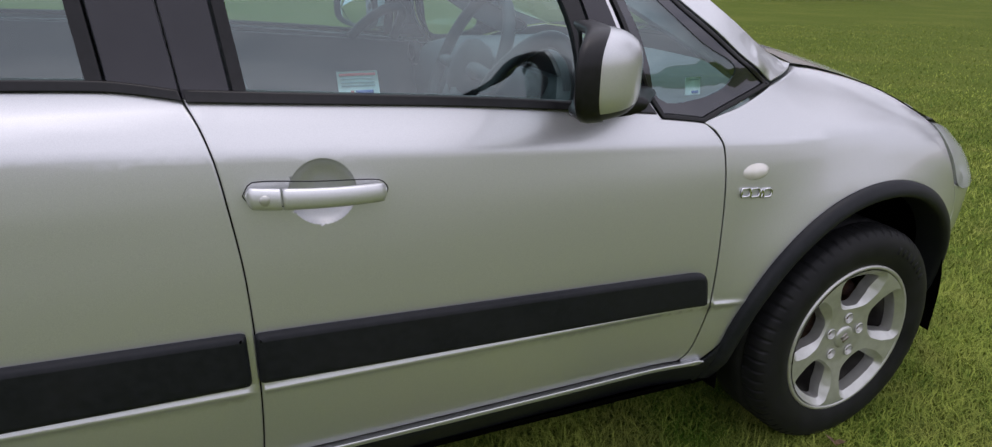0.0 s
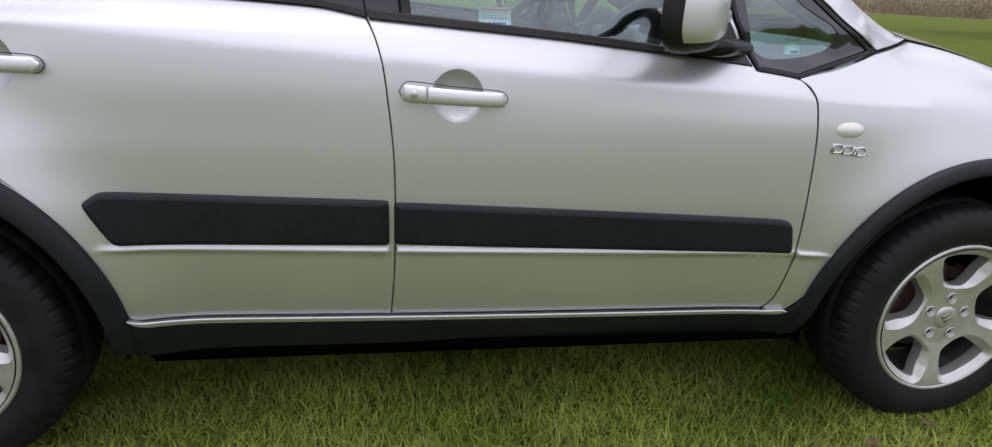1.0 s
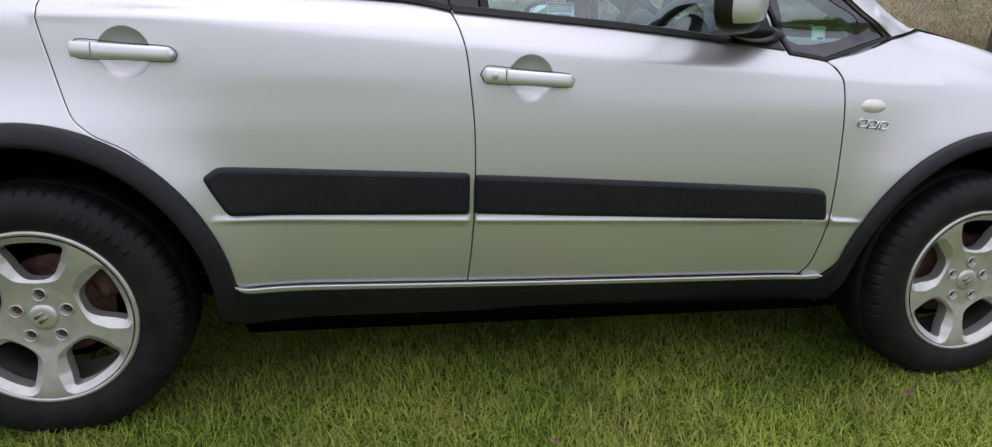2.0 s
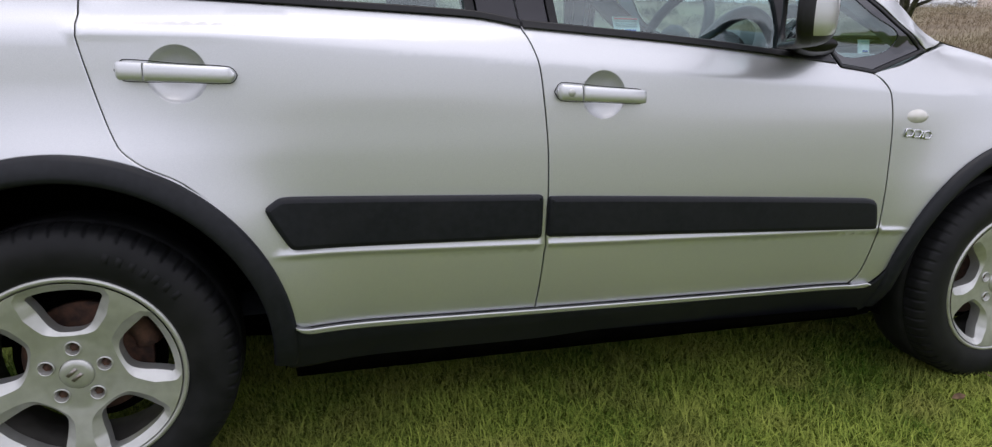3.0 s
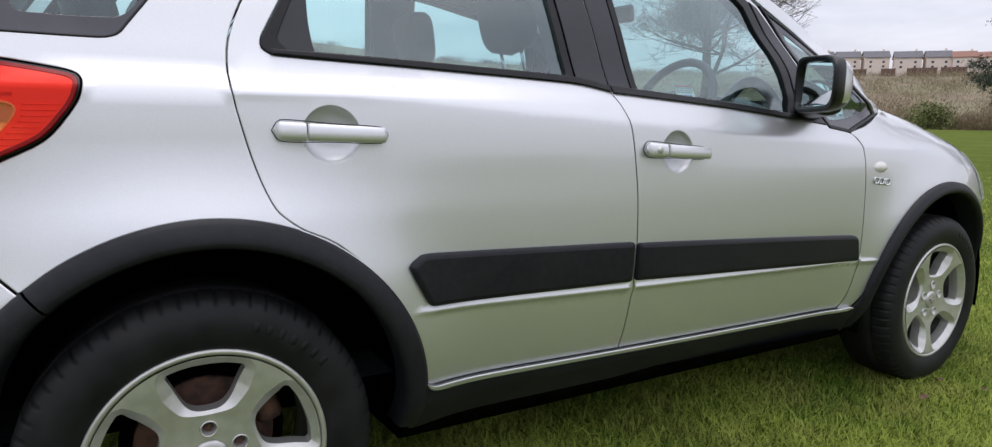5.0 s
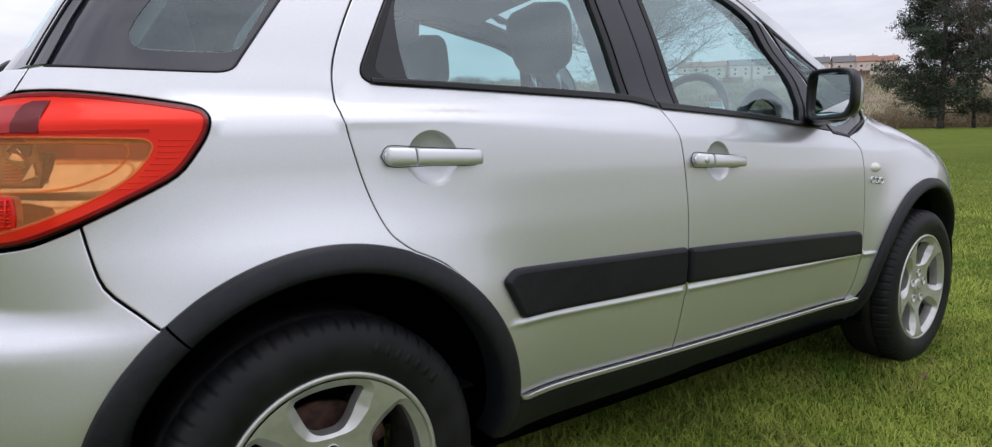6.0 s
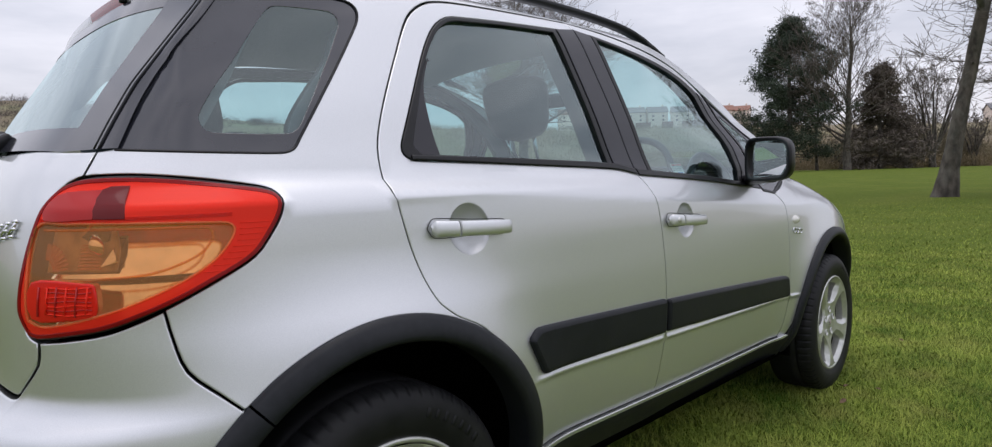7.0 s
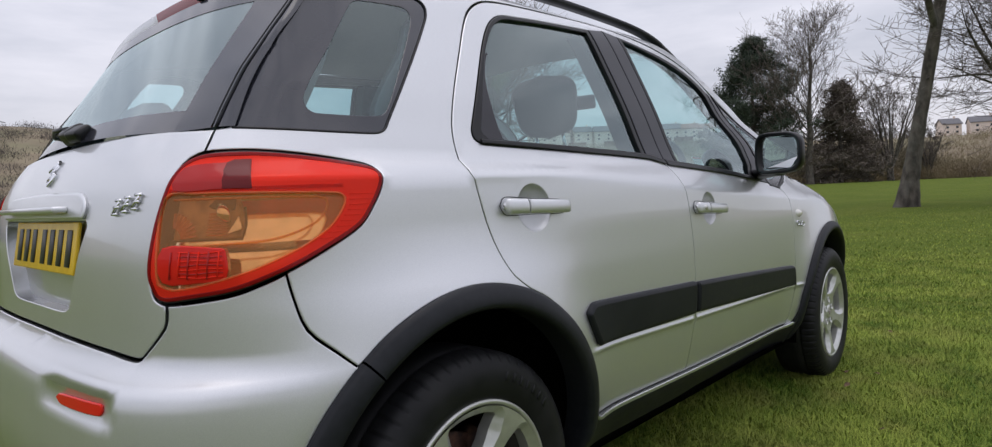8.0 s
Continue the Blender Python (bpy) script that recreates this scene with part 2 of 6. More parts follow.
def inset(poly, e):
    """The closed line moved inwards by e; it must run anticlockwise."""
    n, out = len(poly), []
    for i, p in enumerate(poly):
        a, b = poly[i - 1], poly[(i + 1) % n]
        tx, ty = b[0] - a[0], b[1] - a[1]
        ln = math.hypot(tx, ty) + 1e-12
        out.append((p[0] - ty / ln * e, p[1] + tx / ln * e))
    return out


def inside(p, poly):
    x, y = p
    r = False
    for (x0, y0), (x1, y1) in zip(poly, poly[1:] + poly[:1]):
        if (y0 > y) != (y1 > y) and x < (x1 - x0) * (y - y0) / (y1 - y0) + x0:
            r = not r
    return r


def fill(outer, holes=(), step=.03, extra=(), lines=()):
    """Triangles of a plane outline with holes, with a lattice of points inside."""
    pts, edges = [], []
    for loop in (outer, *holes):
        k, n = len(pts), len(loop)
        pts += loop
        edges += [(k + i, k + (i + 1) % n) for i in range(n)]
    rim = np.array(pts)
    near = [p for p in lines if inside(p, outer) and not any(inside(p, h) for h in holes) and ((rim - p)**2).sum(1).min() > (.12 * step)**2]
    band = np.array(near) if near else np.array([(99, 99)])
    pts += near
    us, zs = [p[0] for p in outer], [p[1] for p in outer]
    for i in range(int((max(us) - min(us)) / step) + 1):
        for j in range(int((max(zs) - min(zs)) / step) + 1):
            p = (min(us) + (i + .5 * (j % 2)) * step, min(zs) + j * step)
            if inside(p, outer) and not any(inside(p, h) for h in holes) and ((rim - p)**2).sum(1).min() > (.45 * step)**2 and ((band - p)**2).sum(1).min() > (.4 * step)**2 \
                    and not any((p[0] - c[0])**2 + (p[1] - c[1])**2 < (1.06 * c[2])**2 for c in extra):
                pts.append(p)
    for cu, cz, rad in extra:
        for r in (.15, .35, .55, .72, .84, .92, .97, 1.0, 1.03):
            k = max(8, int(46 * r))
            pts += [(cu + rad * r * math.cos(2 * math.pi * i / k), cz + rad * r * math.sin(2 * math.pi * i / k)) for i in range(k)]
    vs, _, fs, *_ = delaunay_2d_cdt([Vector(p) for p in pts], edges, [], 0, 1e-6)
    vs = [tuple(v) for v in vs]
    keep = []
    for f in fs:
        c = tuple(sum(vs[i][q] for i in f) / 3 for q in (0, 1))
        if inside(c, outer) and not any(inside(c, h) for h in holes):
            keep.append(tuple(f))
    return vs, keep


def surface(uv, o=0.0, bend=None):
    """Places and normals on the skin for points (u, z); bend(u, z) adds to the offset."""
    h = 1e-3
    place = lambda u, z: skin(u, z, o + (bend(u, z) if bend else 0))
    vs, ns = [], []
    for u, z in uv:
        p = place(u, z)
        n = np.cross(place(u + h, z) - place(u - h, z), place(u, z + h) - place(u, z - h))
        ns.append(n / (np.linalg.norm(n) + 1e-12))
        vs.append(p)
    return vs, ns


def panel(ctrl, holes=(), o=0.0, step=.03, depth=.014, gap=.0012, edge=.003, bend=None, extra=(), sag=.0016, lines=()):
    """A sheet on the skin inside an outline in (u, z), with rolled edges turned in all round; holes are outlines too."""
    outer = curve_points(ctrl)
    if area(outer) < 0:
        outer.reverse()
    outer = inset(outer, gap)
    loops = [outer]
    for h in holes:
        c = curve_points(h)
        if area(c) > 0:
            c.reverse()
        loops.append(c)
    inner = [inset(lp, edge) for lp in loops]
    uv, fs = fill(inner[0], [lp for lp in inner[1:]], step, extra, lines)
    vs, ns = surface(uv, o, bend)
    fs = list(fs)
    for lp, il in zip(loops, inner):
        n = len(lp)
        a, an = surface(il, o, bend)
        b, bn = surface(lp, o - sag, bend)
        c, _ = surface(lp, o - sag - depth, bend)
        k = len(vs)
        side = [(np.array(q) - np.array(p)) for p, q in zip(a, b)]
        side = [s / (np.linalg.norm(s) + 1e-9) for s in side]
        vs += list(a) + list(b) + list(b) + list(c)
        ns += list(an) + [(x + .9 * s) / np.linalg.norm(x + .9 * s) for x, s in zip(bn, side)] + side + side
        for i in range(n):
            j = (i + 1) % n
            fs += [(k + i, k + n + i, k + n + j, k + j), (k + 2 * n + i, k + 3 * n + i, k + 3 * n + j, k + 2 * n + j)]
    return vs, fs, ns


def both(name, data, mat, parent, label=""):
    """One part on each flank; returns (right, left)."""
    ps = parent if isinstance(parent, tuple) else (parent, parent)
    return part(name, data, mat, ps[0], label), part(name, mirrored(data), mat, ps[1], label)


def spin(profile, n=64, closed=False, wave=None):
    """A ring round the y axis from (r, y) points; wave(i, j) scales the radius."""
    vs = [((wave(i, j) if wave else 1) * r * math.cos(2 * math.pi * i / n), y, (wave(i, j) if wave else 1) * r * math.sin(2 * math.pi * i / n)) for i in range(n) for j, (r, y) in enumerate(profile)]
    m, fs = len(profile), []
    for i in range(n):
        for j in range(m if closed else m - 1):
            a, b = i * m + j, i * m + (j + 1) % m
            c, d = (i + 1) % n * m + (j + 1) % m, (i + 1) % n * m + j
            fs.append((a, b, c, d))
    return vs, fs


def box_bm(size, bevel=.01, seg=3, m=None):
    bm = bmesh.new()
    bmesh.ops.create_cube(bm, size=1)
    bmesh.ops.scale(bm, vec=size, verts=bm.verts)
    if bevel:
        bmesh.ops.bevel(bm, geom=bm.edges[:], offset=bevel, segments=seg, profile=.6, affect="EDGES")
    if m is not None:
        bm.transform(m)
    return bm


def tube(points, radius, n=10, cap=True):
    """A round bar along points; radius: one value or one a point."""
    pts = [Vector(p) for p in points]
    rs = radius if isinstance(radius, (list, tuple)) else [radius] * len(pts)
    vs, fs = [], []
    side = None
    for i, p in enumerate(pts):
        t = (pts[min(i + 1, len(pts) - 1)] - pts[max(i - 1, 0)]).normalized()
        if side is None:
            side = t.orthogonal().normalized()
        side = (side - t * side.dot(t)).normalized()
        up = t.cross(side)
        vs += [tuple(p + rs[i] * (math.cos(2 * math.pi * k / n) * side + math.sin(2 * math.pi * k / n) * up)) for k in range(n)]
    for i in range(len(pts) - 1):
        for k in range(n):
            fs.append((i * n + k, i * n + (k + 1) % n, (i + 1) * n + (k + 1) % n, (i + 1) * n + k))
    if cap:
        fs += [tuple(reversed(range(n))), tuple(range((len(pts) - 1) * n, len(pts) * n))]
    return vs, fs


def loft(rows, closed=False):
    """A sheet through rows of equally many points."""
    m, vs, fs = len(rows[0]), [tuple(p) for r in rows for p in r], []
    for i in range(len(rows) - 1):
        for j in range(m if closed else m - 1):
            k = (j + 1) % m
            fs.append((i * m + j, i * m + k, (i + 1) * m + k, (i + 1) * m + j))
    return vs, fs



def curve3(pts, k):
    """Catmull-Rom through points in space, k steps from one to the next."""
    q = [np.array(p, float) for p in pts]
    q = [2 * q[0] - q[1]] + q + [2 * q[-1] - q[-2]]
    out = []
    for i in range(1, len(q) - 2):
        for t in np.linspace(0, 1, k, endpoint=False):
            a, b, c, d = q[i - 1:i + 3]
            out.append(.5 * (2 * b + (c - a) * t + (2 * a - 5 * b + 4 * c - d) * t * t + (3 * b - a - 3 * c + d) * t**3))
    return out + [q[-2]]


# ---- the car's skin ----
from mathutils.geometry import delaunay_2d_cdt

YC = 0.03
PLAN = [(3.36, .03), (3.335, -.25), (3.25, -.50), (3.11, -.66), (2.90, -.75), (2.60, -.80), (2.30, -.815), (2.0, -.82), (1.5, -.828),
        (1.0, -.832), (.5, -.828), (.2, -.818), (0, -.808), (-.2, -.793), (-.35, -.762), (-.455, -.69), (-.520, -.575), (-.544, -.42), (-.554, -.2), (-.556, .03)]
SIDE = [(.15, .160), (.22, .125), (.30, .072), (.336, .050), (.45, .021), (.56, .005), (.66, 0), (.75, .0008), (.85, .0052), (.90, .0092), (.928, .0122), (.942, .0142), (.951, .0172), (.960, .0217), (.990, .0395), (1.04, .068),
        (1.09, .09), (1.20, .127), (1.35, .187), (1.46, .237), (1.50, .267), (1.525, .31), (1.54, .36)]
REAR = [(.15, .10), (.25, 0), (.35, -.06), (.50, -.085), (.58, -.08), (.635, -.074), (.660, -.062), (.684, -.010), (.70, -.001), (.85, 0), (.98, .02), (1.05, .05),
        (1.10, .085), (1.16, .135), (1.45, .37), (1.50, .415), (1.54, .46)]
NOSE = [(.15, .12), (.25, .04), (.35, 0), (.50, -.02), (.65, -.02), (.75, 0), (.85, .10), (.95, .30), (1.54, .6)]


def smooth_table(rows):
    """Monotone cubic through rows, as a dense table."""
    x, y = np.array(rows, float).T
    h, d = np.diff(x), np.diff(y) / np.diff(x)
    m = np.r_[d[0], [0 if a * b <= 0 else 2 * a * b / (a + b) for a, b in zip(d[:-1], d[1:])], d[-1]]
    xs = np.linspace(x[0], x[-1], 800)
    k = np.clip(np.searchsorted(x, xs) - 1, 0, len(h) - 1)
    t = (xs - x[k]) / h[k]
    ys = (2 * t**3 - 3 * t**2 + 1) * y[k] + (t**3 - 2 * t**2 + t) * h[k] * m[k] + (3 * t**2 - 2 * t**3) * y[k + 1] + (t**3 - t**2) * h[k] * m[k + 1]
    return xs, ys


def plan_table():
    p = np.array(PLAN, float)
    q = np.vstack([2 * p[0] - p[1], p, 2 * p[-1] - p[-2]])
    out = []
    for i in range(1, len(q) - 2):
        for t in np.linspace(0, 1, 24, endpoint=False):
            a, b, c, d = q[i - 1:i + 3]
            out.append(.5 * (2 * b + (c - a) * t + (2 * a - 5 * b + 4 * c - d) * t * t + (3 * b - a - 3 * c + d) * t**3))
    out = np.array(out + [p[-1]])
    s = np.r_[0, np.cumsum(np.linalg.norm(np.diff(out, axis=0), axis=1))]
    s = np.interp(1.0, out[::-1, 0], s[::-1]) - s + 1.0   # u grows to the front and is about x on the flank
    n = np.gradient(out, axis=0)
    n = np.stack([-n[:, 1], n[:, 0]], 1)
    n /= np.linalg.norm(n, axis=1)[:, None]
    return s[::-1], out[::-1], n[::-1]


PU, PXY, PN = plan_table()
TS, TR, TN = smooth_table(SIDE), smooth_table(REAR), smooth_table(NOSE)
FTOP = smooth_table([(1.75, 1.30), (1.95, 1.13), (2.26, 1.045), (2.42, 1.02), (2.65, .968), (2.8, .917), (2.95, .862), (3.1, .79), (3.3, .70), (3.9, .6)])


def ramp(v, a, b):
    t = min(max((v - a) / (b - a), 0), 1)
    return t * t * (3 - 2 * t)


def skin(u, z, o=0.0):
    """A place on the right flank or round its corners: u along the plan outline, z up, o outwards."""
    if u < PU[0] or u > PU[-1]:                         # past the middle the other flank goes on
        p = skin(2 * (PU[0] if u < PU[0] else PU[-1]) - u, z, o)
        return np.array([p[0], 2 * YC - p[1], p[2]])
    x, y = np.interp(u, PU, PXY[:, 0]), np.interp(u, PU, PXY[:, 1])
    nx, ny = np.interp(u, PU, PN[:, 0]), np.interp(u, PU, PN[:, 1])
    ln = math.hypot(nx, ny)
    nx, ny = nx / ln, ny / ln
    w = nx * nx
    zs = z - (.079 - .066 * min(max(u, .3), 2.2)) * ramp(z, .80, .90) * (1 - ramp(z, 1.0, 1.05))   # the shoulder crease falls to the front
    d = (1 - w) * np.interp(zs, *TS) + w * np.interp(z, *(TN if nx > 0 else TR))
    for ax, swell in ((0.0, .038), (2.5, .030)):         # swelling of the wings over the wheels
        r = math.hypot(x - ax, z - .318)
        d -= swell * math.exp(-((r - .38) / .13) ** 2) * (1 - ramp(z, .74, .95)) * (1 - w)
    d += .016 * math.exp(-(x / .36) ** 2) * ramp(z, .76, .92) * (1 - ramp(z, .98, 1.08)) * (1 - w)   # the haunch above
    if u < 0:                                           # rounder corners of the cabin at the back
        d += .24 * w * (1 - w) * ramp(z, 1.16, 1.46) - .042 * ramp(w, .55, .95) * ramp(z, 1.10, 1.45)
    d += .055 * ramp(u, 1.2, 1.9) * ramp(z, 1.10, 1.26)  # the cabin narrows to the front
    ledge = .574 - .026 * u                              # a sharp ridge below the rubbing strips
    d -= .0055 * math.exp(-((z - ledge + .010) / .0075) ** 2) * ramp(u, .40, .46) * (1 - ramp(u, 2.04, 2.14))
    if u > 1.75:                                        # the wing rolls over into the bonnet
        top = np.interp(u, *FTOP)
        q = min(max((z - (top - .17)) / .17, 0), .999)
        d += .15 * (1 - math.sqrt(1 - q * q)) * ramp(u, 2.0, 2.4)
    return np.array([x - nx * (d - o), y - ny * (d - o), z])


car = new("car")
car.location = (0, 0, 0)
tagged(car, "silver compact crossover hatchback parked on short grass", "car")


def arch(cx, cz, r, a0, a1, n=24, flat=1.0):
    """Points of a wheel arch from angle a0 to a1, in degrees from straight ahead."""
    return [(cx + r * math.cos(radians(a)), cz + r * flat * math.sin(radians(a))) for a in np.linspace(a0, a1, n)]


REAR_ARCH, FRONT_ARCH = (.018, .352, .424), (2.500, .328, .434)

# gap between the doors, from the sill up to the waist
B_GAP = [(1.012, .362), (1.019, .455), (1.023, .557), (1.024, .654), (1.021, .764), (1.012, .856), (1.0, .946), (.985, .998), (.966, 1.037)]
REAR_EDGE = [(.07, 1.02), (.089, .924), (.113, .841), (.136, .788), (.157, .766), (.185, .746), (.248, .714), (.329, .636), (.38, .549), (.414, .472), (.436, .395)]

CUP_R, CUP_F = (.250, .928, .056), (1.156, .887, .054)


def cup(c):
    """The round finger hollow behind a door handle."""
    def bend(u, z):
        r = math.hypot(u - c[0], z - c[1]) / c[2]
        return -.026 * max(0, 1 - r * r)**.62
    return bend


# points along the creases of the flank, where the mesh must be fine
CREASES = [(u, .574 - .026 * u - .010 + d) for u in np.arange(.40, 2.16, .03) for d in (-.026, -.018, -.012, -.008, -.004, 0, .004, .008, .012, .018, .026)]
CREASES += [(u + .01, .94 + .079 - .066 * max(u, .3) + d) for u in np.arange(.08, 2.3, .03) for d in (-.045, -.034, -.024, -.016, -.008, 0, .008, .016, .024, .034, .045)]
CREASES = [p for p in CREASES if all(math.hypot(p[0] - c[0], p[1] - c[1]) > 1.22 * c[2] for c in (CUP_R, CUP_F))]

# --- doors ---
rear_hole = [(.160, 1.079), (.134, 1.092), (.136, 1.118), (.249, 1.318), (.312, 1.402), (.372, 1.440), (.45, 1.450), (.60, 1.461), (.893, 1.478, 1), (.960, 1.043, 1), (.86, 1.053), (.50, 1.068)]
rear_outline = [(1.012, .362, 1)] + B_GAP[1:-1] + [(.966, 1.037, 1), (.905, 1.509, 1), (.549, 1.494), (.395, 1.484), (.315, 1.466), (.248, 1.420), (.184, 1.324), (.11, 1.196), (.074, 1.105)] \
    + REAR_EDGE + [(.45, .376), (.475, .373)]
rear_door = both("rear_door", panel(rear_outline, [rear_hole], bend=cup(CUP_R), extra=[CUP_R], lines=CREASES), PAINT, car)
front_hole = [(.975, 1.037, 1), (.925, 1.483, 1), (1.10, 1.465), (1.27, 1.440), (1.40, 1.417), (1.52, 1.388), (1.60, 1.358), (1.668, 1.322, 1), (1.735, 1.240), (1.755, 1.150), (1.775, 1.060), (1.834, .963, 1), (1.66, .981), (1.40, 1.006)]
front_outline = [(1.012, .362, 1)] + B_GAP[1:-1] + [(.966, 1.037, 1), (.905, 1.509, 1), (1.10, 1.492), (1.29, 1.462), (1.42, 1.438), (1.53, 1.408), (1.62, 1.372), (1.685, 1.332, 1), (1.748, 1.245), (1.768, 1.155), (1.788, 1.060),
                                                  (1.846, .954, 1), (1.950, .939), (1.978, .918), (1.996, .885), (2.007, .782), (2.011, .665), (2.011, .505), (2.001, .42), (1.990, .370), (1.970, .344, 1)]
front_door = both("front_door", panel(front_outline, [front_hole], bend=cup(CUP_F), extra=[CUP_F], lines=CREASES), PAINT, car)

# glass, its rubber frame and the black pillar covers
rear_glass = [(.185, 1.093, 1), (.165, 1.115), (.258, 1.310), (.322, 1.393), (.378, 1.428), (.46, 1.438), (.60, 1.449), (.795, 1.458, 1), (.842, 1.069, 1), (.50, 1.083)]
both("window_trim", panel(rear_hole[:8] + [(.815, 1.473, 1), (.868, 1.053, 1), (.50, 1.068)], [rear_glass], o=.003, step=.05, depth=.02), TRIM, rear_door)
both("window_pane", panel(rear_glass, o=-.007, step=.05, gap=-.004, depth=.004), GLASS, rear_door)
both("pillar_cover", panel([(.818, 1.474, 1), (.9065, 1.486, 1), (.9655, 1.040, 1), (.870, 1.054, 1)], o=.004, step=.05), PILLAR, rear_door)
both("quarter_blind", panel([(.162, 1.084), (.142, 1.096), (.142, 1.118), (.262, 1.312), (.275, 1.320, 1), (.236, 1.245), (.230, 1.15), (.238, 1.084, 1)], o=-.002, step=.05), PILLAR, rear_door)
front_glass = [(1.060, 1.044, 1), (1.012, 1.465, 1), (1.12, 1.450), (1.27, 1.423), (1.39, 1.400), (1.48, 1.376), (1.555, 1.345), (1.595, 1.318, 1), (1.648, 1.185), (1.662, 1.085), (1.656, .995, 1), (1.40, 1.020)]
both("window_trim", panel([(1.040, 1.030, 1), (.990, 1.480, 1), (1.10, 1.466), (1.27, 1.441), (1.40, 1.418), (1.52, 1.389), (1.60, 1.359), (1.632, 1.342, 1), (1.688, 1.195), (1.697, 1.080), (1.690, .976, 1), (1.66, .980), (1.40, 1.005)],
                          [front_glass], o=.003, step=.05, depth=.02), TRIM, front_door)
both("window_pane", panel(front_glass, o=-.007, step=.05, gap=-.004, depth=.004), GLASS, front_door)
both("pillar_cover", panel([(.9665, 1.038, 1), (.9085, 1.487, 1), (.988, 1.478, 1), (1.038, 1.031, 1)], o=.004, step=.05), PILLAR, front_door)
both("mirror_sail", panel([(1.694, .975, 1), (1.701, 1.080), (1.692, 1.195), (1.638, 1.342, 1), (1.672, 1.326, 1), (1.739, 1.240), (1.758, 1.150), (1.778, 1.060), (1.837, .962, 1)], o=.004, step=.04), PILLAR, front_door)
# waist strips
both("waist_strip", panel([(.150, 1.082, 1), (.152, 1.092, 1), (.50, 1.083), (.86, 1.069), (.962, 1.052, 1), (.967, 1.036, 1), (.86, 1.053), (.50, 1.068)], o=.008, step=.05, gap=0), TRIM, rear_door)
both("waist_strip", panel([(.972, 1.034, 1), (.968, 1.052, 1), (1.40, 1.021), (1.66, .996), (1.70, .990, 1), (1.70, .975, 1), (1.66, .980), (1.40, 1.004)], o=.008, step=.05, gap=0), TRIM, front_door)

# black side mouldings


def moulding(ctrl):
    c = curve_points(ctrl, .01)
    if area(c) < 0:
        c.reverse()
    rows = []
    for e, o in ((0, -.002), (0, .006), (.0025, .0112), (.006, .0138), (.0115, .0153)):
        rows.append((inset(c, e), o))
    vs, fs, ns = [], [], []
    for lp, o in rows:
        v, n = surface(lp, o)
        vs += v
    m = len(c)
    for r in range(len(rows) - 1):
        for i in range(m):
            j = (i + 1) % m
            fs.append((r * m + i, r * m + j, (r + 1) * m + j, (r + 1) * m + i))
    uv, ff = fill(rows[-1][0], step=.02)
    v, n = surface(uv, rows[-1][1])
    k = len(vs)
    return vs + v, fs + [tuple(i + k for i in f) for f in ff]


both("side_moulding", moulding([(.398, .652), (.412, .668), (.432, .678), (.50, .677), (1.000, .660), (1.009, .656), (1.010, .648), (1.010, .566), (1.007, .557), (.998, .555), (.464, .563), (.447, .566), (.436, .579)]), PLASTIC, rear_door,
     "black plastic rubbing strip")
both("side_moulding", moulding([(1.030, .556), (1.023, .560), (1.023, .645), (1.030, .655), (1.50, .632), (1.935, .607), (1.968, .602), (1.983, .588), (1.995, .530), (1.994, .520), (1.983, .517), (1.50, .536)]), PLASTIC, front_door,
     "black plastic rubbing strip")


# door handles: a fixed end and a grip across the finger hollow
def handle(c, u0, u1, split, z0, z1):
    """A bar from u0 to u1 that bows out, with a joint at split."""
    out = []
    for a, b in ((u0, split - .0012), (split + .0012, u1)):
        rows = []
        for i in range(25):
            u = a + (b - a) * i / 24
            k = (u - u0) / (u1 - u0)
            z = z0 + (z1 - z0) * k
            end = min(k, 1 - k)
            tip = max(.06, 1 - max(0, 1 - end / .045)**2)**.5
            half = .0175 * tip * (1 - .12 * k)
            bow = .010 + .022 * math.sin(math.pi * min(max(k * .94 + .03, 0), 1))**.6
            ring = []
            for j in range(16):
                t = 2 * math.pi * j / 16
                cs, sn = math.cos(t), math.sin(t)
                dz = half * math.copysign(abs(cs)**.75, cs)
                do = bow + .0085 * tip * math.copysign(abs(sn)**.8, sn) - .008 * (1 - tip)
                ring.append(skin(u, z + dz, do))
            rows.append(ring)
        v, f = loft(rows, True)
        f += [tuple(range(16)), tuple(reversed(range(24 * 16, 25 * 16)))]
        out.append((v, [tuple(reversed(q)) for q in f]))
    return out


for doors, c, (u0, u1, sp, z0, z1) in ((rear_door, CUP_R, (.141, .358, .197, .935, .927)), (front_door, CUP_F, (1.037, 1.259, 1.089, .894, .882))):
    fixed, grip = handle(c, u0, u1, sp, z0, z1)
    grips = both("handle", grip, PAINT, doors, "silver painted door handle")
    both("handle_end", fixed, PAINT, grips)
    if doors is front_door:
        lock = part("key_lock", joined(spin([(.0001, -.004), (.007, -.004), (.0085, -.002), (.009, .004)], 24), ([(-.004, -.0045, -.001), (.004, -.0045, -.001), (.004, -.0045, .001), (-.004, -.0045, .001)], [(0, 1, 2, 3)])), ALLOY, grips[0])
        lock.location = Vector(skin(1.064, .8925, .030))
    both("handle_seal", tube([skin(u, z, .0015) for u, z in curve_points([(u0 - .004, z0), (u0 + .012, z0 + .02), ((u0 + u1) / 2, (z0 + z1) / 2 + .018), (u1 - .01, z1 + .016), (u1 + .004, z1), (u1 - .01, z1 - .016), ((u0 + u1) / 2, (z0 + z1) / 2 - .018), (u0 + .012, z0 - .02), (u0 - .004, z0)], .012, False)], .0009, 6, False), PLASTIC, grips)

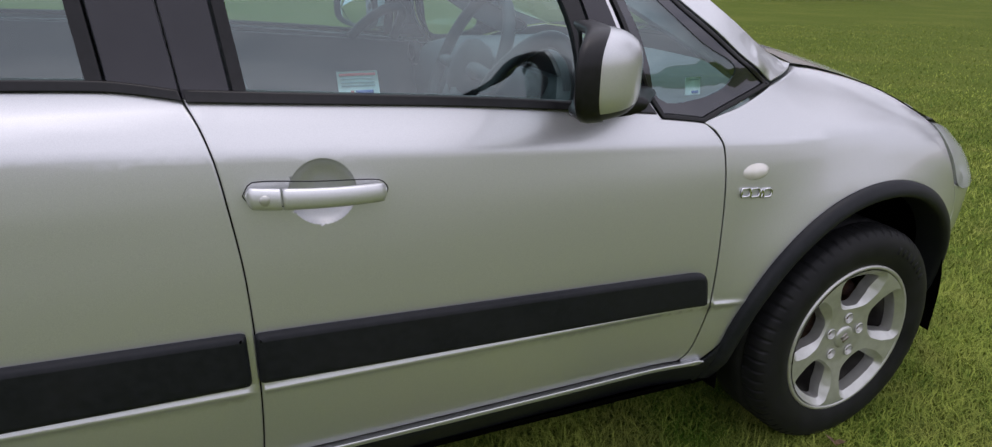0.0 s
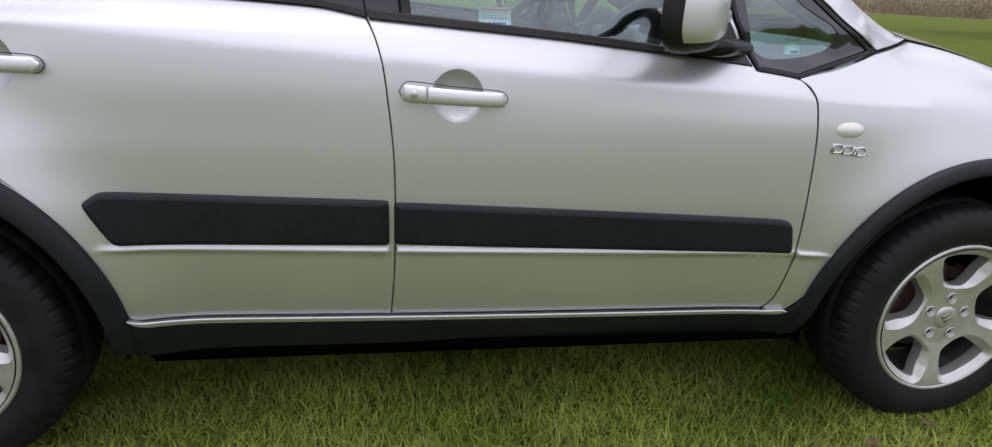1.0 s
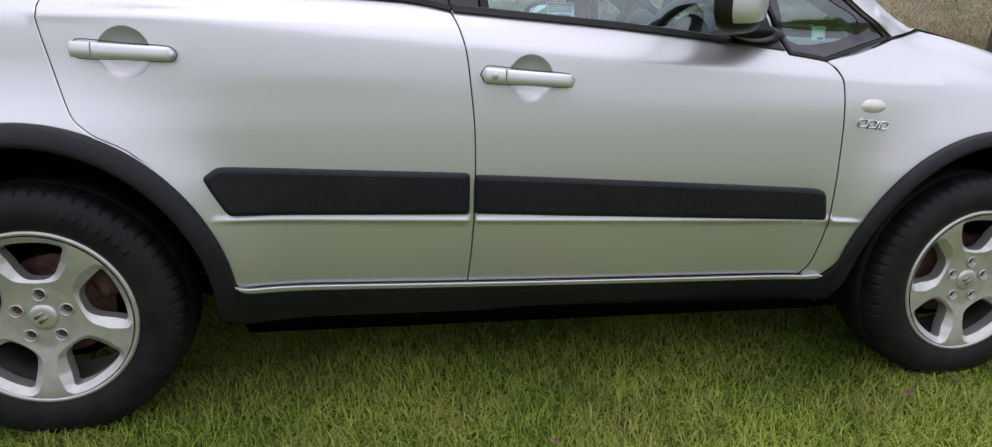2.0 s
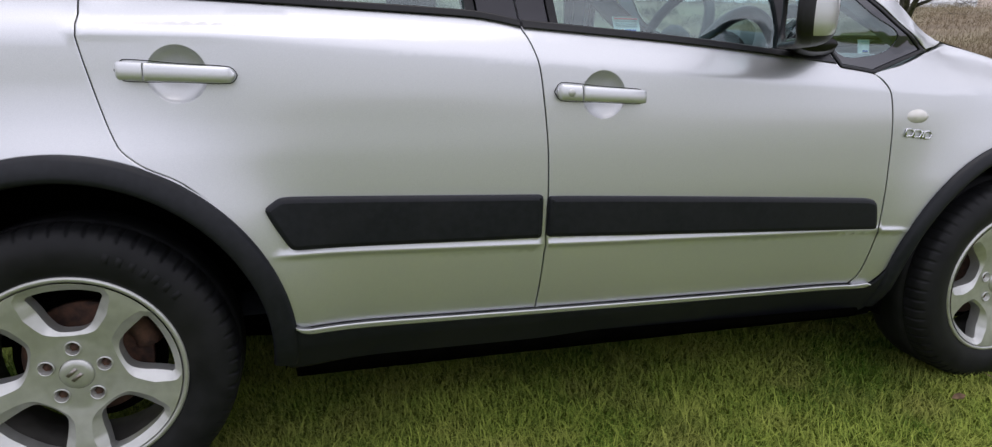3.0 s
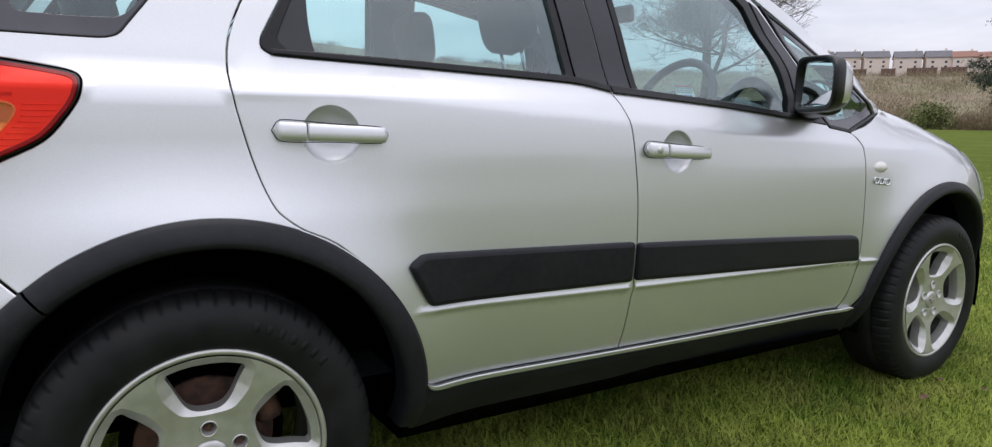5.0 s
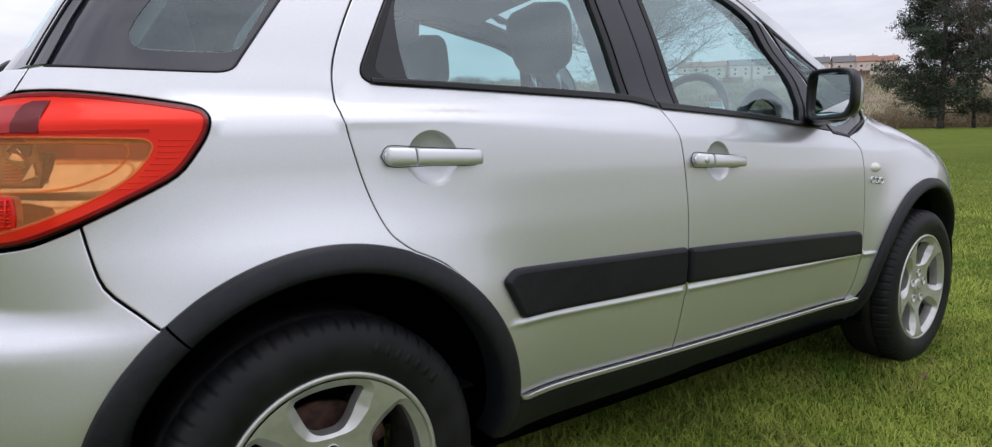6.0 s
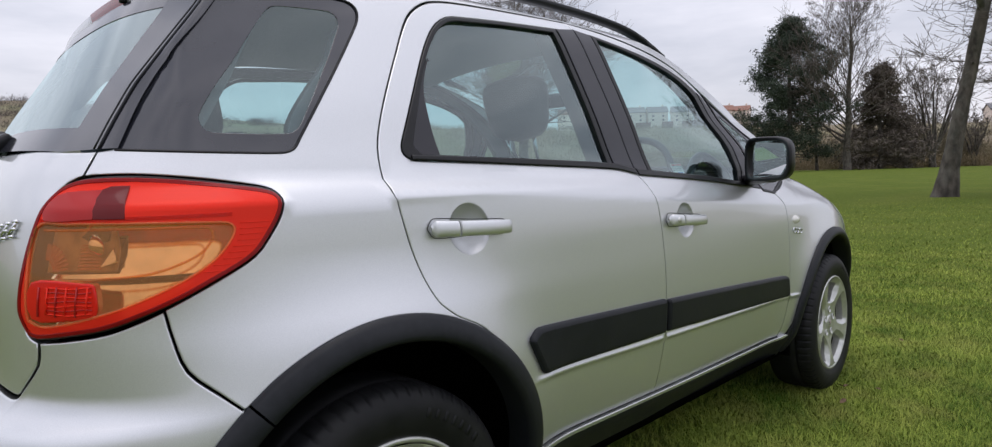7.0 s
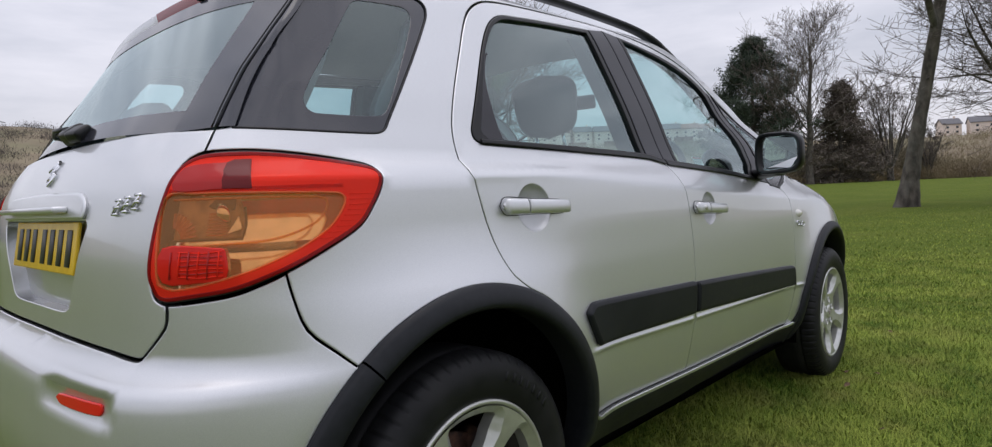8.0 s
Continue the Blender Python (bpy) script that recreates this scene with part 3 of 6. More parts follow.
# --- wings ---
lamp_ctrl = [(-.526, 1.057), (-.425, 1.060), (-.30, 1.051), (-.206, 1.038), (-.175, 1.029), (-.165, 1.012), (-.171, .985), (-.190, .955), (-.225, .915), (-.30, .876), (-.37, .844), (-.45, .816), (-.52, .805),
             (-.582, .799), (-.604, .810), (-.613, .854), (-.602, .93), (-.588, .983), (-.567, 1.037)]
lamp_line = curve_points(lamp_ctrl, .007)
quarter_line = [(-.480, 1.102, 1), (-.30, 1.097), (-.140, 1.095), (-.112, 1.102), (-.095, 1.122), (.0, 1.250), (.096, 1.380), (.108, 1.410), (.100, 1.428), (.075, 1.436), (-.044, 1.438), (-.199, 1.426, 1), (-.230, 1.383), (-.264, 1.340), (-.312, 1.301), (-.366, 1.264), (-.420, 1.224), (-.452, 1.186), (-.468, 1.148)]
rear_wing_line = [(.316, .650, 1), (.248, .716), (.185, .748), (.157, .768), (.136, .790), (.113, .843), (.089, .926), (.070, 1.022), (.073, 1.105), (.11, 1.198), (.184, 1.326), (.247, 1.423), (.314, 1.469), (.394, 1.487),
                  (.549, 1.497), (.905, 1.512, 1), (.905, 1.523, 1), (.55, 1.518), (.25, 1.505), (.0, 1.480), (-.203, 1.446, 1), (-.238, 1.386), (-.272, 1.343), (-.319, 1.305), (-.373, 1.268), (-.427, 1.228), (-.459, 1.189), (-.475, 1.148), (-.487, 1.104, 1), (-.523, 1.100, 1), (-.531, 1.060, 1)] + lamp_ctrl[1:10] \
    + [(-.371, .843, 1), (-.361, .796), (-.342, .742), (-.30, .700), (-.268, .669, 1)] + arch(*REAR_ARCH, 131, 46, 14)
rear_wing = both("rear_wing", panel(rear_wing_line, [quarter_line], step=.03), PAINT, car)
q_inner = [(-.278, 1.140), (-.284, 1.161), (-.246, 1.215), (-.107, 1.383), (-.081, 1.396), (.035, 1.402), (.052, 1.390), (.048, 1.365), (-.085, 1.152), (-.115, 1.133), (-.258, 1.132)]
quarter = both("quarter_window", panel(q_inner, o=-.0045, step=.04, gap=-.003, depth=.004), TINT, car)
both("window_border", panel(quarter_line, [q_inner], o=-.003, step=.04, gap=.001, depth=.003, edge=.0015, sag=.0008), GLASS_BLACK, quarter, "blackened edge of the glass")
both("window_seal", tube([skin(u, z, -.001) for u, z in curve_points(quarter_line[:12], .02, False)], .0026, 6, False), TRIM, quarter)

front_wing_line = arch(*FRONT_ARCH, 172, 30, 26) + [(2.915, .62, 1), (2.875, .70, 1), (2.82, .785), (2.80, .845), (2.76, .885, 1), (2.65, .958), (2.45, 1.006), (2.330, 1.024, 1), (2.175, .996, 1), (2.06, .961), (1.955, .940),
                                                     (1.9795, .920), (1.9970, .887), (2.0078, .782), (2.0118, .665), (2.0118, .505), (2.0018, .42), (1.9918, .370), (1.978, .342), (2.03, .335, 1)]
front_wing = both("front_wing", panel(front_wing_line, step=.03, lines=CREASES), PAINT, car)

# pillars beside the windscreen, and the fixed corner light
PILLAR_LOW = [(.905, 1.512), (1.10, 1.496), (1.29, 1.466), (1.42, 1.442), (1.53, 1.412), (1.63, 1.374), (1.72, 1.332), (1.80, 1.290), (1.88, 1.243), (1.937, 1.180), (1.982, 1.140), (2.032, 1.100), (2.091, 1.057), (2.184, 1.003)]
PILLAR_TOP = [(.905, 1.523), (1.10, 1.520), (1.30, 1.504), (1.47, 1.468), (1.62, 1.422), (1.76, 1.370), (1.88, 1.308), (1.96, 1.242), (2.03, 1.172), (2.118, 1.112), (2.22, 1.067), (2.330, 1.030)]
both("windscreen_pillar", panel([(*PILLAR_LOW[0], 1)] + PILLAR_LOW[1:-1] + [(*PILLAR_LOW[-1], 1), (*PILLAR_TOP[-1], 1)] + PILLAR_TOP[-2:0:-1] + [(*PILLAR_TOP[0], 1)], step=.03), PAINT, car)
corner = [(1.848, .952, 1), (1.792, 1.060), (1.772, 1.155), (1.752, 1.247), (1.692, 1.336, 1), (1.80, 1.286), (1.876, 1.239), (1.933, 1.176), (1.978, 1.136), (2.028, 1.096), (2.087, 1.053), (2.178, 1.000, 1), (2.06, .968), (1.954, .937, 1)]
corner_in = [(1.85, .990), (1.818, 1.100), (1.800, 1.180), (1.790, 1.252), (1.85, 1.212), (1.90, 1.158), (1.97, 1.094), (2.04, 1.056), (2.052, 1.030), (2.03, 1.002), (1.945, .982)]
corner_pane = inset(curve_points(corner)[::-1] if area(curve_points(corner)) < 0 else curve_points(corner), .011)
corner_light = both("corner_window", panel(corner_in, o=-.003, step=.05, gap=-.003, depth=.003), GLASS, car)
both("window_border", panel(corner_pane, [corner_in], o=-.001, step=.05, gap=0, depth=.003, edge=.0015, sag=.0008), GLASS_BLACK, corner_light, "blackened edge of the glass")
both("window_trim", panel(corner, [corner_pane], o=.003, step=.05, depth=.02), TRIM, corner_light)

# --- wheel arch covers, sills ---


def arch_trim(a, a0, a1, width=1.0, n=60):
    """A bowed black strip round a wheel opening, rolled in at the lip."""
    cx, cz, r = a
    rows = []
    for i, t in enumerate(np.linspace(a0, a1, n)):
        c, s = math.cos(radians(t)), math.sin(radians(t))
        ring = []
        for dr, o in ((.002, -.004), (.002, .011), (-.005, .0165), (-.016, .0195), (-.027, .0205), (-.033, .018), (-.0365, .010), (-.038, .0), (-.038, -.06)):
            dr = dr * width if dr < 0 else dr
            ring.append(skin(cx + (r + dr) * c, cz + (r + dr) * s, o))
        rows.append(ring)
    v, f = loft(rows)
    return v, [tuple(reversed(q)) for q in f]


both("wheel_arch_trim", arch_trim(REAR_ARCH, -11, 130.4, 1.35), PLASTIC, car, "black plastic wheel arch cover")
both("wheel_arch_trim", arch_trim(REAR_ARCH, 131, 191, 1.35), PLASTIC, car, "black plastic wheel arch cover")
both("wheel_arch_trim", arch_trim(FRONT_ARCH, -10, 190), PLASTIC, car, "black plastic wheel arch cover")
sill_line = [(.435, .388), (.420, .36), (.412, .31), (.418, .255), (.55, .250), (1.2, .245), (1.95, .232), (2.07, .228), (2.092, .27), (2.075, .385), (2.045, .352), (2.02, .333), (1.95, .330), (1.0, .349), (.49, .360), (.455, .368)]
both("sill_cover", panel(sill_line, o=.010, step=.04, gap=0, depth=.05, edge=.008, sag=.006), PLASTIC, car, "black plastic sill cover")
both("sill_edge", panel([(.440, .384, 1), (.452, .367), (.48, .358), (1.0, .348), (1.95, .329), (2.015, .332), (2.035, .343, 1), (2.02, .348), (1.975, .343), (1.0, .362), (.475, .373), (.455, .377)], o=.016, step=.02, gap=0, edge=.004, sag=.004), PAINT, car)

# --- bonnet, windscreen, roof ---


def across(right, crown, n=15, bow=0.0):
    """Rows from each place of the right edge over to its mirror image, rising by crown and bowing forward by bow in the middle."""
    rows = []
    for p in right:
        rows.append([(p[0] + bow * (1 - k * k), YC + (p[1] - YC) * -k, p[2] + crown * (1 - k * k)) for k in np.linspace(-1, 1, n)])
    return rows


def smoothstep_rows(edge, crown, bow=0.0, n=15):
    v, f = loft(across(edge, crown, n, bow))
    return facing_up(v, f)


def facing_up(v, f):
    """The same sheet with its faces turned upwards."""
    a, b, c = (np.array(v[i]) for i in f[len(f) // 2][:3])
    return v, (f if np.cross(b - a, c - a)[2] > 0 else [tuple(reversed(q)) for q in f])


bonnet_edge = [skin(u, z, .003) for u, z in curve_points([(2.330, 1.030), (2.45, 1.012), (2.65, .964), (2.76, .894)], .03, False)] + [skin(2.85, .868), skin(2.98, .818)]
part("bonnet", smoothstep_rows(bonnet_edge, .038, .12), PAINT, car, "silver painted bonnet")
screen_edge = [skin(u, z, -.004) for u, z in curve_points(PILLAR_TOP[2:], .05, False)]
screen_rows = []
for i, p in enumerate(screen_edge):
    k0 = i / (len(screen_edge) - 1)
    screen_rows += across([p], .045 * (1 - k0) + .01, 15, .05 + .13 * k0)
v, f = loft(screen_rows)
part("windscreen", (v, f), SCREEN, car)
part("scuttle", loft(across([screen_edge[-1], skin(2.345, 1.026, -.01)], .0, 15, .16)), TRIM, car)
roof_edge = [skin(u, z) for u, z in curve_points([(-.200, 1.446), (.0, 1.480), (.25, 1.505), (.55, 1.518), (.905, 1.523), (1.10, 1.520), (1.30, 1.502)], .06, False)]
v, f = loft(across(roof_edge, .045, 19, 0))
part("roof", facing_up(v, f), PAINT, car)
v2, f2 = loft(across([(p[0], p[1] + .02, p[2] - .03) for p in roof_edge], .045, 19, 0))
part("roof_lining", (v2, f2), LINING, car)

# roof rails


def rail():
    line = curve_points([(.005, 0), (.06, .026), (.13, .046), (.24, .052), (.50, .060), (.80, .062), (1.10, .056), (1.30, .045), (1.42, .028), (1.53, .0)], .03, False)
    rows = []
    for u, h in line:
        k = (u - .005) / 1.525
        ze = np.interp(u, [-.2, 0, .25, .55, .905, 1.1, 1.3, 1.55], [1.446, 1.480, 1.505, 1.518, 1.523, 1.520, 1.502, 1.47])
        base = skin(u, ze) + np.array([0, .035, .004])
        foot = u < .215 or u > 1.40
        th = h if foot else .020
        hw = .017
        ring = []
        for y, z in ((-hw, -th), (-hw, -.25 * th), (-.6 * hw, 0), (.6 * hw, 0), (hw, -.25 * th), (hw, -th)):
            ring.append((base[0], base[1] + y, base[2] + h + z))
        rows.append(ring)
    v, f = loft(rows, True)
    n = len(rows)
    f += [tuple(reversed(range(6))), tuple(range((n - 1) * 6, n * 6))]
    return v, [tuple(reversed(q)) for q in f]


both("roof_rail", rail(), PLASTIC, car, "black roof rail")

# --- tailgate and bumper ---
UC = float(PU[0])                                        # the car's middle at the tail


def whole(half):
    """A closed outline from its half, which begins and ends on the car's middle line."""
    return [p for p in half] + [(2 * UC - p[0], *p[1:]) for p in half[-2:0:-1]]


gate_line = [(UC, .705), (-1.0, .704), (-.79, .702), (-.67, .698), (-.650, .703), (-.592, .757), (-.586, .795, 1), (-.612, .808), (-.621, .854), (-.608, .93), (-.594, .983), (-.575, 1.039), (-.534, 1.060, 1), (-.528, 1.100, 1),
             (-.62, 1.102), (-.85, 1.112), (UC, 1.118)]
bay = [(UC, .944), (-.895, .944), (-.880, .938), (-.880, .926), (-.972, .784), (-.988, .764), (-1.03, .754), (UC, .753)]
one = part("tailgate", panel(whole(gate_line), [whole(bay)], gap=.0015, step=.022, depth=.034), PAINT, car)
gate = (one, one)
part("plate_recess", panel(whole([(UC, .960), (-.86, .960, 1), (-.86, .92, 1), (-.96, .74, 1), (UC, .74)]), o=-.034, step=.04, gap=0, depth=0), PAINT, one)
part("gate_handle", panel(whole([(UC, .948), (-.892, .948, 1), (-.884, .972), (-.905, .992), (-.950, 1.002), (UC, 1.006)]), o=.010, step=.02, gap=0, depth=.012, edge=.006, sag=.005), PAINT, one)
# the rear window: a bowed pane between the two corner seams
SEAM = [(-.405, -.605, 1.105), (-.382, -.600, 1.1475), (-.340, -.593, 1.219), (-.277, -.584, 1.3015), (-.212, -.579, 1.386), (-.187, -.569, 1.426), (-.181, -.566, 1.436)]
seam = [np.array([np.interp(z, [p[2] for p in SEAM], [p[k] for p in SEAM]) for k in (0, 1)] + [z]) for z in np.linspace(1.105, 1.437, 24)]
seam = [seam[0]] + [(seam[i - 1] + 2 * seam[i] + seam[i + 1]) / 4 for i in range(1, 23)] + [seam[-1]]


def pane_rows(inset_y=0.0, deep=0.0, z0=0, z1=9, n=25):
    """Rows across the rear pane from seam to seam, bowed to the back."""
    rows = []
    for p in seam:
        if not z0 <= p[2] <= z1:
            continue
        mid = np.interp(p[2], [1.09, 1.16, 1.45, 1.50], [-.475, -.420, -.232, -.200])
        w = YC - p[1] - inset_y
        full = YC - p[1]
        rows.append([(mid + (p[0] - mid) * abs(k * w / full)**3.2 + deep, YC + w * k, p[2] + .018 * (1 - k * k)) for k in np.linspace(-1, 1, n)])
    return rows


def pane(**keys):
    v, f = loft(pane_rows(**keys))
    return v, [tuple(reversed(q)) for q in f]


rear_screen = part("rear_window", pane(inset_y=.112, z0=1.135, z1=1.40, deep=.0015), HAZY, one)
full, hole = pane_rows(inset_y=.003), pane_rows(inset_y=.118)
top, low = pane_rows(inset_y=.116, z0=1.385), pane_rows(inset_y=.116, z1=1.15)
vs, fs = joined(*(loft([[tuple(np.array(r[e]) * (1 - q) + np.array(h[e]) * q) for q in (0, .33, .66, 1)][::1 if e == 0 else -1] for r, h in zip(full, hole)]) for e in (0, -1)), loft(top), loft(low))
part("window_border", (vs, [tuple(reversed(q)) for q in fs]), GLASS_BLACK, rear_screen, "blackened edge of the glass")
edge_u = np.interp([p[2] for p in seam], [1.102, 1.148, 1.186, 1.224, 1.264, 1.301, 1.340, 1.383, 1.426, 1.44], [-.480, -.468, -.452, -.420, -.366, -.312, -.264, -.230, -.199, -.190])
for _ in range(4):
    edge_u[1:-1] = (edge_u[:-2] + 2 * edge_u[1:-1] + edge_u[2:]) / 4
both("corner_strip", loft([[p + np.array([.002, .001, 0]), (p + skin(u - .010, p[2], .0042)) / 2, skin(u - .010, p[2], .0036), skin(u + .008, p[2], .0030)] for p, u in zip(seam, edge_u)]), GLASS_BLACK, rear_screen)
both("window_seal", tube([p + np.array([.001, -.001, 0]) for p in seam], .0022, 8), PLASTIC, rear_screen)
both("window_seal", tube([p + np.array([-.005, .004, 0]) for p in seam], .0016, 6), TRIM, rear_screen)
bumper_line = [(UC, .27), (-.9, .27), (-.5, .27), (-.36, .29, 1)] + arch(*REAR_ARCH, 190, 132, 14) + [(-.268, .667, 1), (-.30, .697), (-.344, .740), (-.363, .796), (-.373, .840, 1), (-.45, .812), (-.52, .801), (-.581, .795, 1), (-.588, .757),
                                                                                                   (-.650, .699), (-.67, .694), (-.79, .698), (-1.0, .700), (UC, .701)]


def bumper_shape(u, z):
    """A step ledge under the tailgate and a hollow round the reflectors."""
    u = max(u, 2 * UC - u)
    k = ramp(-u, .58, .70)
    slot = ramp(-u, .625, .665) * ramp(z, .590, .612) * (1 - ramp(z, .640, .652)) * (1 - ramp(-u, .86, .96))
    return .004 * k * ramp(z, .675, .69) - .008 * slot


bumper = part("rear_bumper", panel(whole(bumper_line), step=.022, bend=bumper_shape), PAINT, car)
both("reflector", panel([(-.668, .616), (-.660, .634), (-.672, .639), (-.828, .633), (-.842, .622), (-.815, .612)], o=-.003, step=.02), DEEP_RED, bumper, "red plastic reflector")

# spoiler over the rear window, with the high brake light; its foot rests on the glass


def spoiler_rows(y0, y1, n, out=0.0):
    rows = []
    for y in np.linspace(y0, y1, n):
        k = abs(y - YC) / .597
        xr = -.233 - out + .046 * k**2.6
        zb, zt = 1.453 - .027 * k * k, 1.486 - .037 * k**2.2
        zr = 1.447 + .045 * (1 - k * k) + .002
        rows.append([(-.168, y, zr - .012), (-.168, y, zr - .002), (-.172, y, zr), (xr + .035, y, (zt + zr) / 2 + .004), (xr + .006, y, zt + .001), (xr + .0015, y, zt - .0015), (xr - .001, y, zt - .005), (xr + .003, y, zb + .006), (xr + .004, y, zb + .001),
                     (xr + .010, y, zb - .003), (xr + .030, y, zb - .004)])
    return rows


def spoiler_piece(y0, y1, n):
    rows = spoiler_rows(y0, y1, n)
    v, f = loft(rows)
    m = len(rows[0])
    return v, [tuple(reversed(q)) for q in f] + [tuple(range(m)), tuple(reversed(range((n - 1) * m, n * m)))]


spoiler = part("roof_spoiler", joined(spoiler_piece(YC - .592, -.188, 17), spoiler_piece(.086, YC + .592, 19), spoiler_piece(-.188, .086, 9)), PAINT, car)
v, f = loft([r[3:10] for r in spoiler_rows(-.180, .078, 11, .0022)])
part("brake_light", (v, [tuple(reversed(q)) for q in f]), BRAKE_RED, spoiler, "dark red high-level brake light")
part("washer_jet", box_bm((.020, .014, .020), .006, 3, pose(-.232, -.190, 1.466)), TRIM, spoiler)
part("foot_seal", tube([(r[8][0] - .001, r[8][1], r[8][2] - .002) for r in spoiler_rows(YC - .585, YC + .585, 40)], .0035, 6), TRIM, spoiler)
part("roof_joint", tube([(-.1665, YC + .60 * k, 1.447 + .045 * (1 - k * k) - .006) for k in np.linspace(-1, 1, 30)], .005, 6), TRIM, spoiler)

# tail lamps: a dark bowl, a reflector with bulbs' hollows, and coloured lenses
ccw = lambda c: curve_points(c) if area(curve_points(c)) > 0 else curve_points(c)[::-1]
lamp_shape = lambda u, z: .008 * ramp(-u, .165, .28) * ramp(z, .80, .85)
lamp = both("tail_lamp", panel(lamp_line, o=-.075, step=.03, gap=.003, depth=.0, edge=.001, sag=0), TRIM, car, "red and amber tail lamp")
both("lamp_edge", panel(lamp_line, [inset(ccw(lamp_line), .006)], o=.001, step=.05, gap=.002, depth=.08, edge=.002), TRIM, lamp)
inner = inset(ccw(lamp_line), .005)
amber_line = [(-.588, .833), (-.588, .890), (-.578, .978), (-.52, .984), (-.40, .982), (-.272, .977), (-.258, .968), (-.264, .950), (-.292, .918), (-.345, .886), (-.425, .853), (-.50, .833), (-.56, .824)]
both("red_lens", panel(inner, [amber_line], o=.004, step=.012, gap=0, depth=.004, bend=lamp_shape), RED_LENS, lamp)
both("amber_lens", panel(amber_line, o=.002, step=.03, gap=.0005, depth=.004, bend=lamp_shape), AMBER_LENS, lamp)
both("reflector", panel(inset(inner, .006), o=-.018, step=.012, gap=0, depth=0, edge=.001, sag=0, bend=lambda u, z: -.30 * ((z - .800) % .095), lines=[(u, z) for u in np.arange(-.60, -.17, .006) for z in (.8940, .8960, .9890, .9910)]), REFLECTOR, lamp)
# the bulbs' chamber: a dark box, a fan of ribs and a faceted bowl
both("lamp_chamber", panel([(-.580, .906, 1), (-.570, .974, 1), (-.447, .976, 1), (-.440, .940), (-.446, .906, 1)], o=-.014, step=.02, gap=0, depth=.004), CHAMBER, lamp)
for k in range(9):
    a0 = radians(8 + 9.5 * k)
    both("fan_rib", tube([skin(-.578 + .020 * math.cos(a0), .907 + .020 * math.sin(a0), -.010), skin(-.578 + .052 * math.cos(a0), .907 + .046 * math.sin(a0), -.009)], .0022, 5), AMBER_LENS, lamp)
for k in range(8):
    both("lamp_rib", tube([skin(u, .913 + .0052 * k, -.009) for u in np.linspace(-.508 + .001 * k, -.468, 5)], .0015, 5), AMBER_LENS, lamp)
both("bulb", tube([skin(-.480, .962, -.012), skin(-.474, .948, -.008), skin(-.466, .934, -.009)], [.011, .013, .006], 10), REFLECTOR, lamp)
both("bulb_holder", panel([(-.505, .962, 1), (-.490, .975, 1), (-.452, .974, 1), (-.456, .955, 1), (-.478, .950, 1)], o=-.009, step=.02, gap=0, depth=.006), SHADE_DUST, lamp)
both("bowl_facet", panel([(-.470, .915, 1), (-.448, .944, 1), (-.442, .921, 1)], o=-.008, step=.02, gap=0, depth=.004), REFLECTOR, lamp)
both("fog_lens", panel([(-.580, .836), (-.577, .895), (-.480, .893), (-.466, .888), (-.466, .842), (-.51, .835)], o=.0048, step=.02, gap=0, bend=lamp_shape), DEEP_RED, lamp)
for k in range(6):
    both("fog_rib", tube([skin(-.562 + .0165 * k, .842 + .003 * (k % 2), .0136), skin(-.560 + .0165 * k, .866, .0138), skin(-.557 + .0165 * k, .888, .0138)], .0016, 5), RED_LENS if k % 2 else DIM_RED, lamp)
for k in range(7):
    both("fog_rib", tube([skin(u, .845 + .0068 * k + .0012 * math.sin(90 * u + k), .0136) for u in np.linspace(-.545, -.470, 9)], .0011, 5), DIM_RED if k % 2 else RED_LENS, lamp)
both("smoked_lens", panel([(-.468, .991, 1), (-.470, 1.037), (-.424, 1.042, 1), (-.420, .990, 1)], o=.0075, step=.012, gap=0, depth=.003, edge=.001, sag=.001, bend=lamp_shape), SMOKED, lamp)
both("lens_shade", panel([(-.560, .991), (-.552, 1.030), (-.470, 1.037, 1), (-.469, .991, 1)], o=.0072, step=.012, gap=0, depth=.003, edge=.001, sag=.001, bend=lamp_shape), DIM_RED, lamp)
both("lens_rim", panel(inner, [inset(inner, .007)], o=.0062, step=.03, gap=0, depth=.003, edge=.0015, sag=.0015, bend=lamp_shape), RIM_RED, lamp)
both("lamp_rib", tube([skin(u, z, .003 + lamp_shape(u, z)) for u, z in curve_points(amber_line + amber_line[:1], .012, False)], .0030, 6, False), AMBER_LENS, lamp)
both("lamp_rib", tube([skin(u, z, .001 + lamp_shape(u, z)) for u, z in curve_points([(-.56, .975), (-.40, .974), (-.300, .970), (-.292, .955), (-.315, .928), (-.38, .904), (-.46, .898), (-.57, .896)], .012, False)], .0022, 6), AMBER_LENS, lamp)
for k in range(9):
    z = .975 - .0095 * k
    u0 = np.interp(z, [.85, .886, .918, .950, .980], [-.36, -.335, -.280, -.252, -.248])
    u1 = np.interp(z, [.844, .876, .915, .955, .985], [-.385, -.322, -.245, -.208, -.188])
    both("lens_line", tube([skin(u, z, .0042 + lamp_shape(u, z)) for u in np.linspace(u0, u1, 5)], .0009, 5), RED_LENS, lamp)
for k in range(3):
    both("lens_line", tube([skin(u, .9885 + .0022 * k, .0046 + lamp_shape(u, .98)) for u in np.linspace(-.57, -.26, 20)], .0007, 5), DEEP_RED, lamp)

# --- number plate, wiper, badges ---


